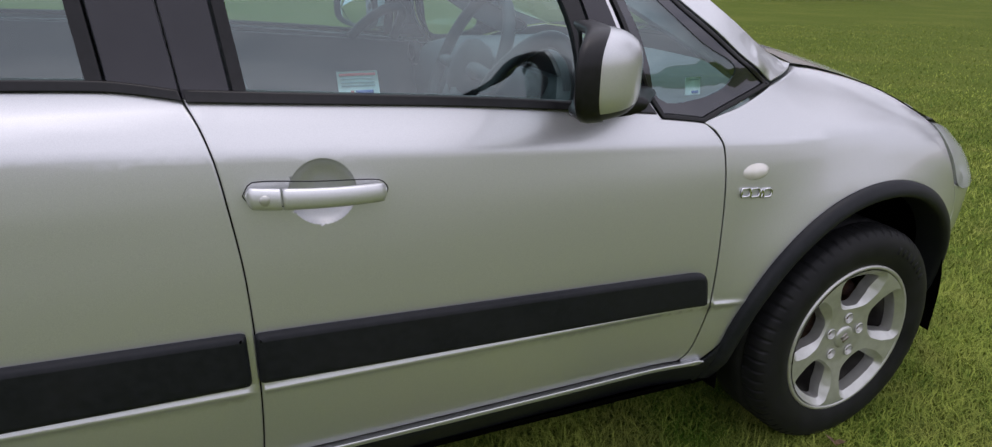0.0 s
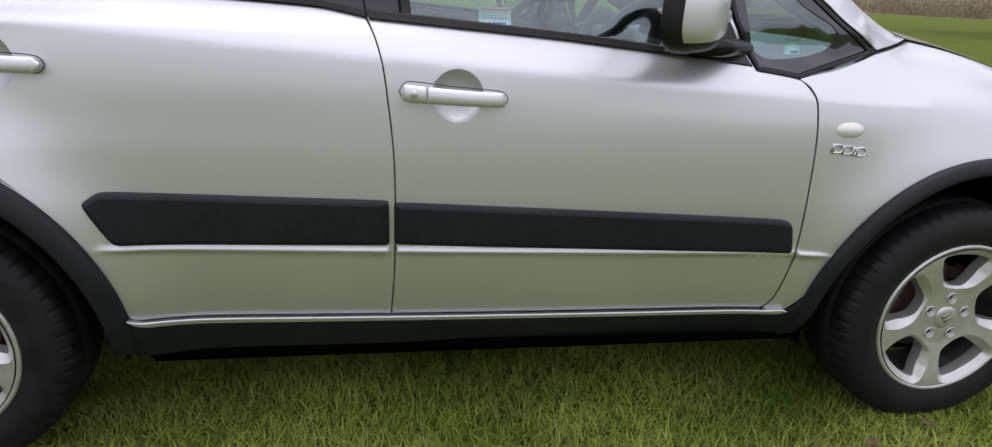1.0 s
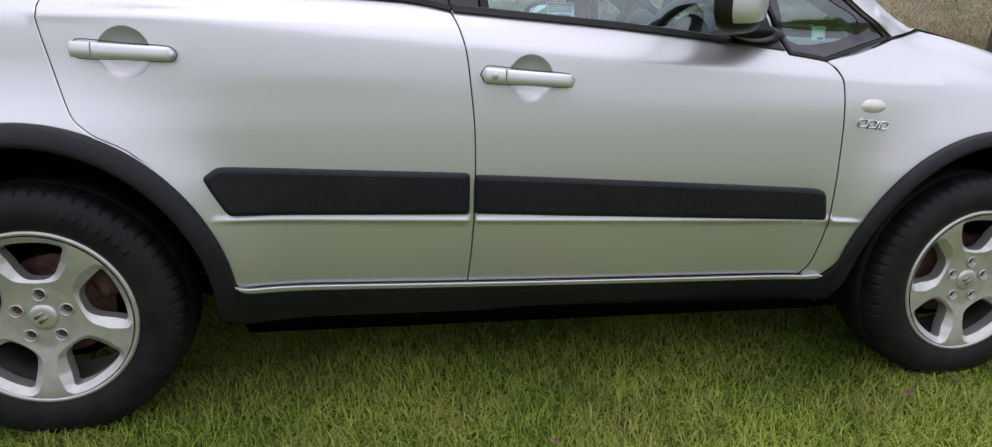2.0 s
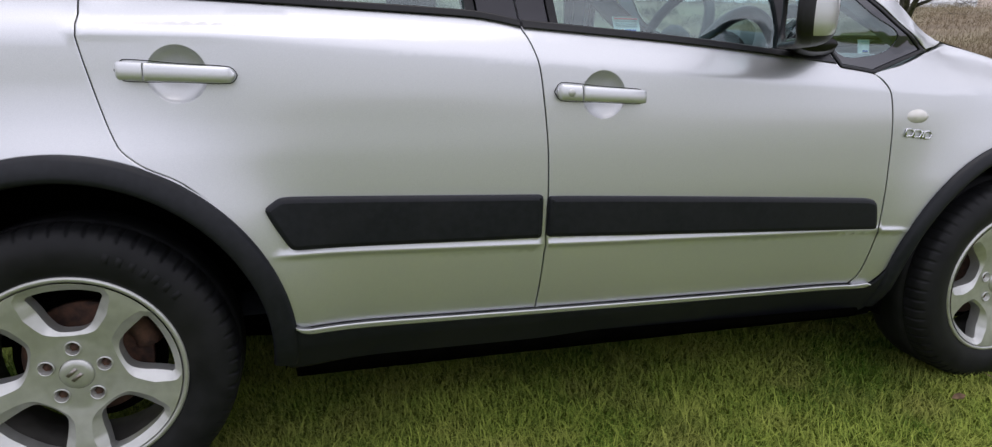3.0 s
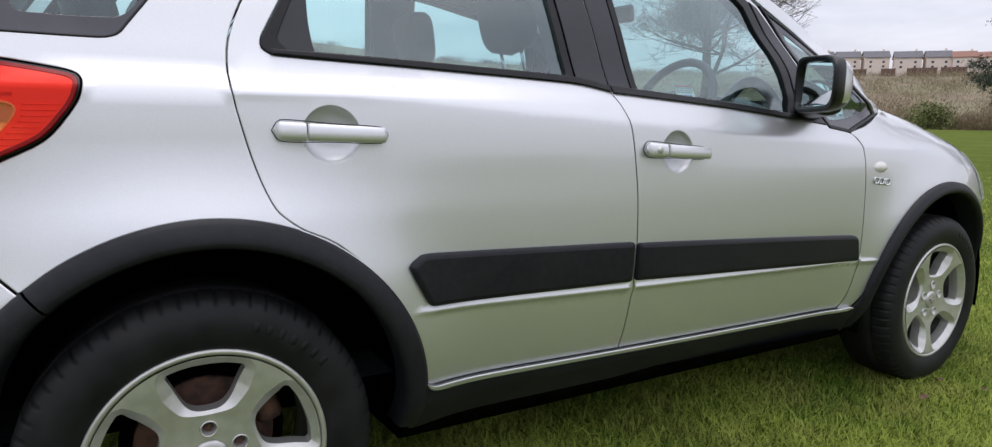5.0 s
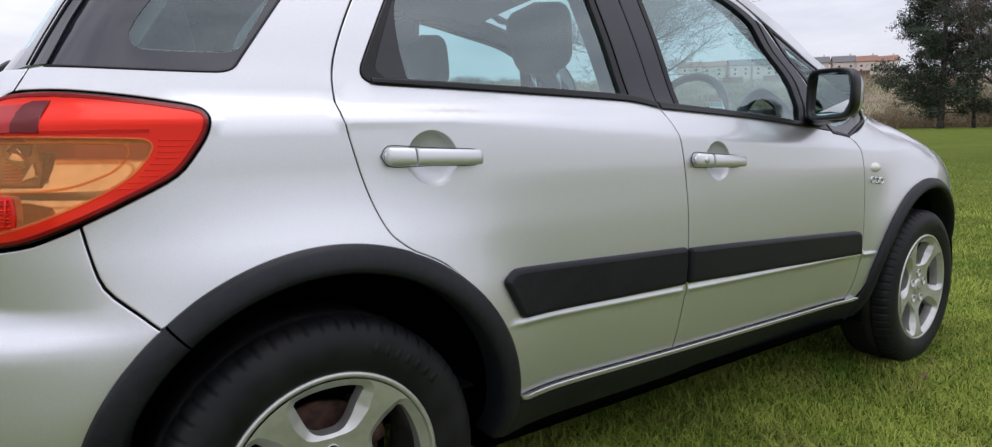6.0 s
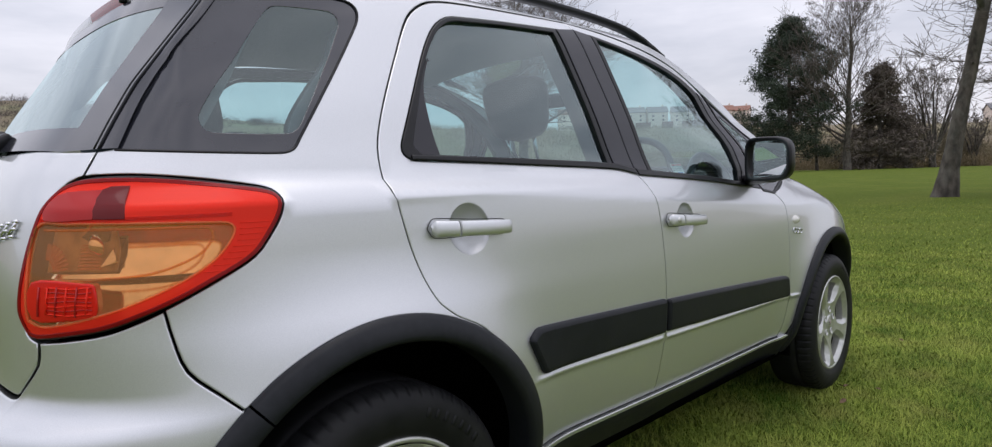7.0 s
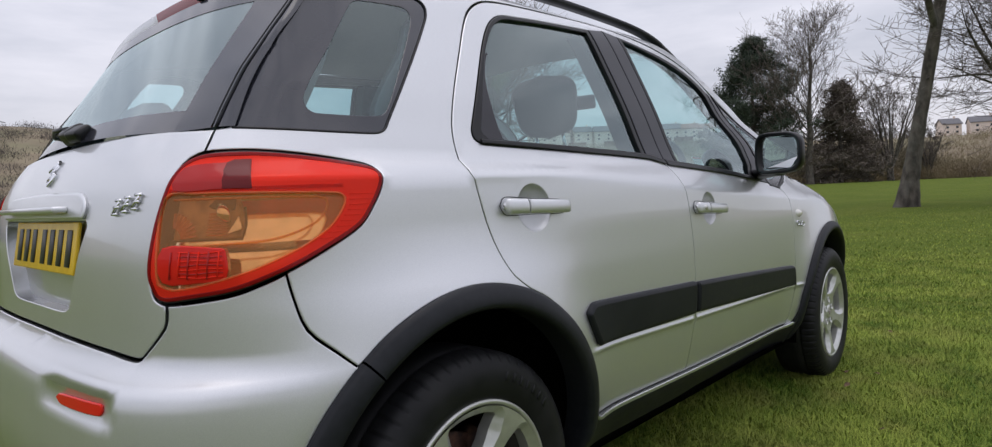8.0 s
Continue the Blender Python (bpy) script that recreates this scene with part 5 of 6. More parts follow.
part("load_cover", loft([[(x, YC + y, 1.02) for y in (-.60, 0, .60)] for x in (-.46, -.15)]), CABIN, car)
part("inner_mirror", box_bm((.03, .22, .065), .014, 3, pose(1.60, YC, 1.375, 0, -10, 8)), TRIM, car, "dark rear-view mirror")
for i, (sx, sz) in enumerate(((1.238, 1.052),)):
    st = part("window_sticker", bar(1.204, 1.028, 1.273, 1.066, -.009, -.0015), PAPER, front_door[0], "white paper notice inside the glass")
    part("print_bar", bar(1.208, 1.059, 1.269, 1.063, -.0085, .001), INK_RED, st)
    for z in (1.054, 1.048, 1.043):
        part("print_bar", bar(1.210, z, 1.266, z + .0022, -.0085, .001), INK_GREY, st)
    part("print_bar", bar(1.232, 1.031, 1.262, 1.0365, -.0085, .001), INK_BLUE, st)
    part("print_bar", bar(1.224, 1.031, 1.229, 1.0365, -.0085, .001), INK_RED, st)
st = part("window_sticker", bar(1.926, .990, 1.966, 1.026, -.009, -.0015), PAPER, corner_light[0], "small paper permit inside the glass")
part("print_bar", bar(1.944, .993, 1.962, .999, -.0085, .001), INK_BLUE, st)
for z in (1.020, 1.014, 1.007):
    part("print_bar", bar(1.938, z, 1.962, z + .002, -.0085, .001), INK_GREY, st)

# ---- the ground ----
GRASS_SOIL = texture(material("lawn_ground", (.10, .16, .035), .95, spec=.05), 70, 6, (.046, .076, .010), (.150, .195, .034), stops=(.30, .66), bump=.8, bump_scale=90, distance=.02, dust=((.165, .185, .040), .45, .6))
SCRUB = texture(material("scrub_hillside", (.14, .11, .07), .95), .09, 10, (.17, .132, .088), (.26, .212, .134), stops=(.35, .65), dust=((.19, .20, .095), .04, .7))
BLADE = texture(material("grass_blades", (.10, .17, .03), .6, spec=.07), 1.6, 6, (.042, .112, .010), (.42, .50, .095), stops=(.26, .78), island=True, dust=((.44, .37, .13), 4.0, .40))
tr, mx = BLADE.node_tree.nodes.new("ShaderNodeBsdfTranslucent"), BLADE.node_tree.nodes.new("ShaderNodeMixShader")
tr.inputs["Color"].default_value, mx.inputs["Fac"].default_value = (.22, .30, .055, 1), .10
BLADE.node_tree.links.new(BLADE.node_tree.nodes["Principled BSDF"].outputs["BSDF"], mx.inputs[1])
BLADE.node_tree.links.new(tr.outputs["BSDF"], mx.inputs[2])
BLADE.node_tree.links.new(mx.outputs["Shader"], BLADE.node_tree.nodes["Material Output"].inputs["Surface"])


def hill(az):
    """How high the rim of the land stands, in degrees, by compass bearing from straight ahead of the car's flank."""
    return np.interp(az % 360, [0, 10, 25, 40, 50, 58, 66, 72, 78, 84, 100, 140, 180, 250, 300, 340, 360], [6.2, 6.7, 5.6, 4.6, 4.15, 4.05, 3.95, 3.6, 3.3, 3.1, 2.4, 2.0, 2.0, 2.5, 3.0, 4.0, 5.0])


def land(x, y):
    r, az = math.hypot(x, y), math.degrees(math.atan2(x, y))
    k = ramp(r, 25, 90) * .62
    rise = ramp(r, 108, 330)
    return k + rise * (330 * math.tan(radians(hill(az))) * .9) + rise * 2.5 * noise.noise((x * .012, y * .012, 0))


radii = [0, 2, 4, 7, 11, 16, 24, 34, 48, 65, 82, 96, 104, 112, 125, 145, 170, 200, 235, 270, 300, 330, 420, 700, 1500, 4000]
rows, N = [], 120
for r in radii:
    rows.append([(r * math.sin(2 * math.pi * k / N), r * math.cos(2 * math.pi * k / N), land(r * math.sin(2 * math.pi * k / N), r * math.cos(2 * math.pi * k / N)) - 0) for k in range(N)])
v, f = loft(rows, True)
ground = part("ground", facing_up(v, f), [GRASS_SOIL, SCRUB])
for p in ground.data.polygons:
    if p.center.xy.length > 104:
        p.material_index = 1
tagged(ground, "short green lawn of a wide playing field", "ground", kind="structure")


def blades(name, n, x0, x1, y0, y1, tall, wide, seed, keep=None):
    """Many bent blades of grass, lying every way, as one mesh."""
    g = np.random.default_rng(seed)
    x, y = g.uniform(x0, x1, n), g.uniform(y0, y1, n)
    if keep is not None:
        ok = keep(x, y)
        x, y = x[ok], y[ok]
    n = len(x)
    hgt = tall * (.3 + .9 * g.uniform(0, 1, n)**1.5)
    b = g.uniform(0, 2 * np.pi, n)
    lean = g.uniform(.25, 2.3, n)
    w = wide * g.uniform(.6, 1.3, n)
    a = b - np.pi / 2 + g.normal(size=n) * .35             # the blade's flat side looks up
    px, py = np.cos(a) * w, np.sin(a) * w
    lx, ly = np.cos(b) * lean * hgt, np.sin(b) * lean * hgt
    z = np.zeros(n) - .004
    P = np.stack([np.stack([x - px, y - py, z], 1), np.stack([x + px, y + py, z], 1),
                  np.stack([x + .38 * lx + .8 * px, y + .38 * ly + .8 * py, .70 * hgt], 1), np.stack([x + .38 * lx - .8 * px, y + .38 * ly - .8 * py, .70 * hgt], 1),
                  np.stack([x + lx, y + ly, hgt], 1)], 1).reshape(-1, 3)
    k = np.arange(n)[:, None] * 5
    corners = (k + np.array([[0, 1, 2, 3, 3, 2, 4]])).ravel()
    me = bpy.data.meshes.new(name)
    me.vertices.add(5 * n)
    me.vertices.foreach_set("co", P.ravel().astype(np.float32))
    me.loops.add(7 * n)
    me.loops.foreach_set("vertex_index", corners.astype(np.int32))
    me.polygons.add(2 * n)
    me.polygons.foreach_set("loop_start", (np.arange(n)[:, None] * 7 + np.array([[0, 4]])).ravel().astype(np.int32))
    me.update(calc_edges=True)
    me.validate()
    me.shade_smooth()
    tip = np.stack([-np.cos(b) * .40, -np.sin(b) * .40, np.ones(n)], 1)
    me.normals_split_custom_set_from_vertices(np.repeat(tip / np.linalg.norm(tip, axis=1)[:, None], 5, axis=0).tolist())
    me.materials.append(BLADE)
    ob = new(name, me)
    return tagged(ob, "short green grass blades of a mown field", "grass", kind="stuff")


thin_out = np.random.default_rng(2)
blades("grass", 400000, -.9, 4.3, -2.3, .3, .034, .0013, 3, keep=lambda x, y: thin_out.uniform(size=len(x)) < np.clip((4.3 - x) / .9, 0, 1) * np.clip((x + .9) / .6, 0, 1) * np.clip((y + 2.3) / .7, 0, 1))
blades("grass", 240000, 3.2, 9.5, -2.6, 4.2, .024, .0017, 4, keep=lambda x, y: (thin_out.uniform(size=len(x)) < np.clip((9.5 - x) / 3.5, 0, 1) * np.clip((x - 3.2) / 1.0, 0, 1) * np.clip((4.2 - y) / 1.5, 0, 1)))
blades("grass", 80000, 5.0, 24, -4, 12, .026, .0040, 5, keep=lambda x, y: thin_out.uniform(size=len(x)) < np.clip((24 - x) / 14, 0, 1) * np.clip((x - 5) / 3, 0, 1))
LEAF = texture(material("dead_leaf", (.15, .10, .05), .8), 60, 4, (.085, .050, .026), (.20, .125, .065))
g = np.random.default_rng(9)
for lx, ly, s in ((2.453, -.885, .022), (2.47, -.90, .018), (2.249, -.956, .020), (2.514, -1.02, .014), (3.52, -.875, .016), (1.2, -1.05, .016), (.95, -1.3, .012), (1.75, -1.2, .014)):
    pts = [(0, -s), (.45 * s, -.4 * s), (.5 * s, .3 * s), (0, s), (-.5 * s, .3 * s), (-.45 * s, -.4 * s)]
    vv = [(px, py, .25 * abs(px) + g.uniform(0, .004)) for px, py in pts]
    lf = part("fallen_leaf", (vv, [(0, 1, 2, 3), (0, 3, 4, 5)]), LEAF)
    lf.matrix_basis = pose(lx, ly, .036, g.uniform(-25, 25), g.uniform(-25, 25), g.uniform(0, 360))
    tagged(lf, "small dry brown leaf lying on the grass", "leaf", "fallen leaves")

# ---- trees ----
BARK = texture(material("bark", (.12, .10, .085), .95), 5, 9, (.040, .034, .029), (.13, .112, .094), stretch=(1, 1, .45), bump=1.0, bump_scale=14, distance=.03, dust=((.20, .20, .17), 2.6, .45))
TWIG = texture(material("twigs", (.13, .11, .095), .95), 3, 3, (.090, .074, .064), (.16, .135, .115))
NEEDLE = texture(material("pine_needles", (.05, .075, .04), .8), .8, 5, (.022, .036, .024), (.080, .105, .070), island=True)
DRY_NEEDLE = texture(material("brown_needles", (.11, .10, .07), .8), .8, 5, (.085, .068, .057), (.180, .148, .120), stops=(.2, .8), island=True)
BUSH = texture(material("brown_scrub", (.2, .16, .10), .9), .05, 6, (.175, .132, .088), (.330, .268, .170), stops=(.1, .9), island=True, dust=((.22, .235, .11), .045, .7))
OLIVE = texture(material("olive_scrub", (.15, .12, .075), .9), .05, 6, (.090, .074, .049), (.225, .190, .118), stops=(.1, .9), island=True, dust=((.15, .16, .07), .06, .6))
PALE_BUSH = texture(material("straw_scrub", (.24, .19, .11), .9), .15, 6, (.19, .14, .080), (.32, .255, .15), stops=(.15, .85), island=True, dust=((.12, .09, .06), .12, .6))
WOODS = texture(material("dark_woods", (.06, .05, .045), .9), .05, 6, (.055, .045, .042), (.085, .070, .060), island=True)
GREENB = texture(material("budding_bush", (.16, .19, .07), .9), .5, 6, (.12, .14, .05), (.22, .25, .09), island=True)


def grow(g, base, way, length, radius, depth, spread, out, up=.25, kids=(2, 4), curl=.25):
    """Adds a limb's bars and its offshoots to out, a list of (points, radii, depth)."""
    n = 5
    pts, p, d = [Vector(base)], Vector(base), Vector(way).normalized()
    for i in range(n):
        d = (d + curl * Vector((g.uniform(-1, 1), g.uniform(-1, 1), g.uniform(-.7, .9) + up * .4)) * .5).normalized()
        p = p + d * length / n
        pts.append(p.copy())
    rs = [radius * (1 - .55 * i / n) for i in range(n + 1)]
    out.append((pts, rs, depth))
    if depth == 0:
        return
    for _ in range(int(g.integers(kids[0], kids[1] + 1)) + (1 if depth > 2 else 0)):
        i = int(g.integers(2, n + 1))
        side = Vector((g.uniform(-1, 1), g.uniform(-1, 1), g.uniform(-.3, .6))).normalized()
        nd = (d * (1 - spread) + side * spread + Vector((0, 0, up * .5))).normalized()
        grow(g, pts[i], nd, length * g.uniform(.5, .78), max(rs[i] * .62, .004), depth - 1, spread, out, up, kids, curl)
    grow(g, pts[-1], d, length * .7, rs[-1] * .9, depth - 1, spread, out, up, kids, curl)


def bare_tree(name_seed, at, height, trunk_r, depth=5, lean=(0, 0), spread=.55, fork=.28, kids=(2, 3), up=.25, flat=.5, label="tall leafless tree with bare brown branches", twig=.006):
    g = np.random.default_rng(name_seed)
    root = new("tree")
    root.location = at
    tagged(root, label, "tree", "trees round the field")
    bars = []
    th = height * fork
    top = Vector((lean[0] * th, lean[1] * th, th))
    m = 9
    tp = [Vector((top.x * (k / m) + .02 * height * .1 * math.sin(k * 1.7), top.y * (k / m), th * k / m)) for k in range(m + 1)]
    tr = [trunk_r * (1.0 + .65 * math.exp(-k * 1.1) - .03 * k) for k in range(m + 1)]
    part("trunk", rough_trunk(tp, tr, 24, name_seed, .13), BARK, root)
    for k in (3, 5, 6, 7):                                 # stubs of lost limbs
        a = g.uniform(0, 2 * math.pi)
        part("limb_stub", tube([tp[k], tp[k] + Vector((math.cos(a), math.sin(a), .25)) * tr[k] * 1.0, tp[k] + Vector((math.cos(a), math.sin(a), .3)) * tr[k] * g.uniform(1.2, 1.5)], [tr[k] * .34, tr[k] * .28, tr[k] * .14], 8), BARK, root)
    for k in range(4):
        way = Vector((g.uniform(-1, 1), g.uniform(-1, 1), g.uniform(flat, 1.6))).normalized() if k else Vector((lean[0], lean[1], 1))
        grow(g, tp[-1] if k < 2 else tp[-2 - k % 2], way, height * .27, tr[-1] * (.72 if k else .85), depth, spread, bars, kids=kids, up=up)
    for p, r, d in bars:
        if d >= depth - 1:
            part("limb", tube(p, r, 6, False), BARK, root)
    twigs = [tube([p[0], p[2], p[-1]], [max(r[0], twig), max(r[2], twig), twig * .7], 3, False) for p, r, d in bars if d < depth - 1]
    part("crown", joined(*twigs), TWIG, root)
    return root


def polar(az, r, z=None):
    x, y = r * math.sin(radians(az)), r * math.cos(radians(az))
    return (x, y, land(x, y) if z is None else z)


def clumps(name, g, places, size, count, mat, parent, blade=.5, flat=1.0, thin=.22, rise=0.0):
    """Tufts of crossed slivers round places, as one mesh."""
    at = np.repeat(np.array(places, float), count, axis=0)
    n = len(at)
    d = g.normal(size=(n, 3))
    d /= np.linalg.norm(d, axis=1)[:, None]
    c = at + g.normal(size=(n, 3)) * size * np.array([1, 1, flat])
    s = np.cross(d, g.normal(size=(n, 3)))
    s = s / (np.linalg.norm(s, axis=1)[:, None] + 1e-9) * blade * thin
    if rise:
        d = d * .6 + np.array([0, 0, rise])
    v = np.stack([c - s, c + s, c + d * blade + s * .3, c + d * blade - s * .3], 1).reshape(-1, 3)
    me = bpy.data.meshes.new(name)
    me.from_pydata(v.tolist(), [], np.arange(4 * n).reshape(-1, 4).tolist())
    me.materials.append(mat)
    ob = new(name, me)
    ob.parent = parent
    return ob


def rough_trunk(pts, radii, n=22, seed=0.0, knot=.10):
    """A trunk whose girth swells and shrinks along it, with root flutes at the foot."""
    ps = [Vector(p) for p in curve3(pts, 7)]
    rs = np.interp(np.linspace(0, 1, len(ps)), np.linspace(0, 1, len(radii)), radii)
    rows = []
    for i, (p, r) in enumerate(zip(ps, rs)):
        k = i / (len(ps) - 1)
        ring = []
        for j in range(n):
            a = 2 * math.pi * j / n
            w = 1 + knot * noise.noise((1.6 * math.cos(a) + seed, 1.6 * math.sin(a), k * 9)) + .5 * knot * noise.noise((4 * math.cos(a), 4 * math.sin(a) + seed, k * 26))
            w += .22 * max(0, 1 - k * 9) * math.cos(3 * a + seed)
            ring.append((p.x + r * w * math.cos(a), p.y + r * w * math.sin(a), p.z))
        rows.append(ring)
    v, f = loft(rows, True)
    return v, f + [tuple(range((len(ps) - 1) * n, len(ps) * n))]


def branch(g, base, way, length, radius, bars, level, twig, droop=0.0, curl=.18, kids=6):
    """A tapering branch with side shoots that leave it at narrow angles; adds (points, radii, level)."""
    pts, p, d = [Vector(base)], Vector(base), Vector(way).normalized()
    for i in range(4):
        d = (d + curl * Vector(g.uniform(-1, 1, 3)) + Vector((0, 0, .05 - droop * i))).normalized()
        p = p + d * length / 4
        pts.append(p.copy())
    bars.append((pts, [max(radius * (1 - .2 * i), twig) for i in range(5)], level))
    if level == 0:
        return
    for k in range(kids + int(g.integers(0, 2))):
        t = g.uniform(.22, 1.0) * 3.99
        at = pts[int(t)].lerp(pts[int(t) + 1], t - int(t))
        side = Vector(g.uniform(-1, 1, 3))
        side = (side - d * side.dot(d)).normalized()
        branch(g, at, d * .78 + side * .62 + Vector((0, 0, .12)), length * g.uniform(.32, .6), radius * .5, bars, level - 1, twig, droop, curl * 1.2, kids)


def upright_tree(seed, at, height, trunk_r, reach, stems=1, low=.16, limbs=40, twig=.0135, label="tall leafless tree with fine upright branches", lean=.5):
    """A leafless tree with a leader (or several stems) to the top and many rising limbs in an oval crown."""
    g = np.random.default_rng(seed)
    root = new("tree")
    root.location = at
    tagged(root, label, "tree", "trees round the field")
    bars = []
    for k in range(stems):
        a = 2 * math.pi * (k + g.uniform(-.3, .3)) / stems
        off = 0 if stems == 1 else lean * g.uniform(.4, 1.0) * height * .42
        top = Vector((off * math.cos(a), off * math.sin(a), height * (.97 if stems == 1 else g.uniform(.72, .93))))
        line = [Vector((top.x * (i / 7)**1.3 + .02 * height * .3 * g.normal(), top.y * (i / 7)**1.3 + .006 * height * g.normal(), top.z * i / 7)) for i in range(8)]
        line[0] = Vector((.25 * math.cos(a) * (stems > 1), .25 * math.sin(a) * (stems > 1), -.1))
        part("trunk", rough_trunk(line, [trunk_r * 1.35, trunk_r, trunk_r * .92, trunk_r * .8, trunk_r * .6, trunk_r * .42, trunk_r * .25, twig], 10, seed + k, .06), BARK, root)
        for i in range(limbs // stems):
            t = low + (.97 - low) * (i + g.uniform(0, 1)) / (limbs // stems)
            b = line[int(t * 7)].lerp(line[min(int(t * 7) + 1, 7)], t * 7 - int(t * 7))
            c = g.uniform(0, 2 * math.pi)
            size = reach * (math.sin(math.pi * min(1, .18 + .82 * t))**.7) * g.uniform(.75, 1.15) / (1 if stems == 1 else 1.6)
            rise = .50 + .85 * t
            branch(g, b, (math.cos(c), math.sin(c), rise), size * 1.4, trunk_r * .30 * (1.1 - t), bars, 3, twig, kids=4)
    for p, r, d in bars:
        if d == 3:
            part("limb", tube(p, r, 5, False), BARK, root)
    part("crown", joined(*[tube([p[0], p[2], p[4]], [r[0], r[2], r[4] * .8], 3, False) for p, r, d in bars if d < 3]), TWIG, root)
    return root


def conifer(seed, at, height, radius, leaf, low=.12, tiers=70, tufts=9, dense=30, blade=.30, rise=.22, open_=.35, cone=(1.45, .9), label="tall dark green pine tree"):
    """A leader with limbs that end in many needle tufts inside an uneven cone; gaps stay between the limbs."""
    g = np.random.default_rng(seed)
    root = new("pine_tree")
    root.location = at
    tagged(root, label, "tree", "trees round the field")
    part("trunk", rough_trunk([(0, 0, -.2), (.12, 0, height * .25), (-.08, .1, height * .55), (.08, 0, height * .8), (0, 0, height * .98)], [height * .020, height * .017, height * .012, height * .007, .03], 10, seed, .05), BARK, root)
    limbs, places = [], []
    for k in range(tiers):
        rel = (k + g.uniform(0, 1)) / tiers
        h = height * (low + (.97 - low) * rel)
        a = g.uniform(0, 2 * math.pi)
        lobe = 1 + .22 * math.sin(2 * a + seed) + .25 * noise.noise((math.cos(a) * 1.5, math.sin(a) * 1.5, rel * 4 + seed))
        reach = radius * (.70 + .45 * min(1, rel / .22)) * (1 - rel**cone[0])**cone[1] * lobe * g.uniform(.72, 1.05) + .35
        e = Vector((math.cos(a) * reach, math.sin(a) * reach, h + reach * g.uniform(rise - .2, rise + .2)))
        limbs.append(tube([(0, 0, h), ((e.x) * .5, e.y * .5, (h + e.z) / 2 - .08 * reach), tuple(e)], [.075 * (1.1 - rel), .05, .02], 5, False))
        for _ in range(tufts):
            t = open_ + (1.05 - open_) * g.uniform(0, 1)**.7
            side = g.normal(size=3) * np.array([.55, .55, .34]) * (.4 + .8 * t)
            places.append((e.x * t + side[0], e.y * t + side[1], h + (e.z - h) * t + side[2]))
    for _ in range(10):
        places.append((g.normal() * .22, g.normal() * .22, height * g.uniform(.93, 1.0)))
    for limb in limbs:
        part("limb", limb, BARK, root)
    clumps("crown", g, places, .30, dense, leaf, root, blade, .7, .16)
    return root


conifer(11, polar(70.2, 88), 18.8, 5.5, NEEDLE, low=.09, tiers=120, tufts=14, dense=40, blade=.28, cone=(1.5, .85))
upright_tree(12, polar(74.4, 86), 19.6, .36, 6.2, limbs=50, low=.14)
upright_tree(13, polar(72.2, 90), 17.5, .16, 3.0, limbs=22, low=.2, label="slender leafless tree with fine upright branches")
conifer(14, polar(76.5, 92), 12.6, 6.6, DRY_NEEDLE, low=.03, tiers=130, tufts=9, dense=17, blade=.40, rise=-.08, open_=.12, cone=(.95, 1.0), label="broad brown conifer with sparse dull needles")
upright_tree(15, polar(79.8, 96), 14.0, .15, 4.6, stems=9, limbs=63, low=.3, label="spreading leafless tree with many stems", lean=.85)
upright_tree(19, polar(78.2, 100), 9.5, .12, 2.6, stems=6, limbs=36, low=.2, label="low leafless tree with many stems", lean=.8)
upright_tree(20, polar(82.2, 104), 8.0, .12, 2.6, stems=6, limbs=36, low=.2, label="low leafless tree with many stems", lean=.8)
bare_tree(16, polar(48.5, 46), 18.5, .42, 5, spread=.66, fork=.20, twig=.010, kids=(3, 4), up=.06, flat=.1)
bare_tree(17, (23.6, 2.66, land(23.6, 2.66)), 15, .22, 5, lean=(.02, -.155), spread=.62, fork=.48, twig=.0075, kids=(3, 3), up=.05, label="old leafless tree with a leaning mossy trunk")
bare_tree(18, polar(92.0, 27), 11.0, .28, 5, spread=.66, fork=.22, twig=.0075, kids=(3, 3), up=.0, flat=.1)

# scrub and hedges along the field's far edge
g = np.random.default_rng(21)
for a0, a1, kind, mat, lo, hi, num, count in ((36, 60, "brown_hedge", BUSH, .3, 2.4, 190, 60), (60, 70, "brown_hedge", BUSH, .3, 3.0, 110, 60), (71.5, 82, "olive_hedge", OLIVE, .8, 7.4, 300, 70), (66, 72, "brown_hedge", BUSH, .5, 3.5, 70, 60), (82, 93, "brown_hedge", BUSH, .3, 5.0, 200, 70), (61, 93, "straw_hedge", PALE_BUSH, .2, 1.5, 150, 60),
                                       (16, 36, "brown_hedge", BUSH, .3, 1.6, 100, 60), (-12, 16, "dark_hedge", WOODS, .5, 4.5, 200, 60)):
    hedge = new("hedge")
    tagged(hedge, "tangled leafless brown scrub along the field edge", "hedge", kind="stuff")
    places = []
    for _ in range(num):
        az, r = g.uniform(a0, a1), g.uniform(105, 122) if mat is not PALE_BUSH else g.uniform(102, 106)
        x, y, z = polar(az, r)
        hgt = lo + (hi - lo) * (.5 + .5 * noise.noise((az * .9, r * .1, 3))) * g.uniform(.6, 1.1)
        places += [(x + g.normal() * .7, y + g.normal() * .7, z + hgt * t) for t in (.1, .3, .5, .7, .9)]
    clumps("scrub", g, places, .62, count, mat, hedge, .55, .8, .045, .5)
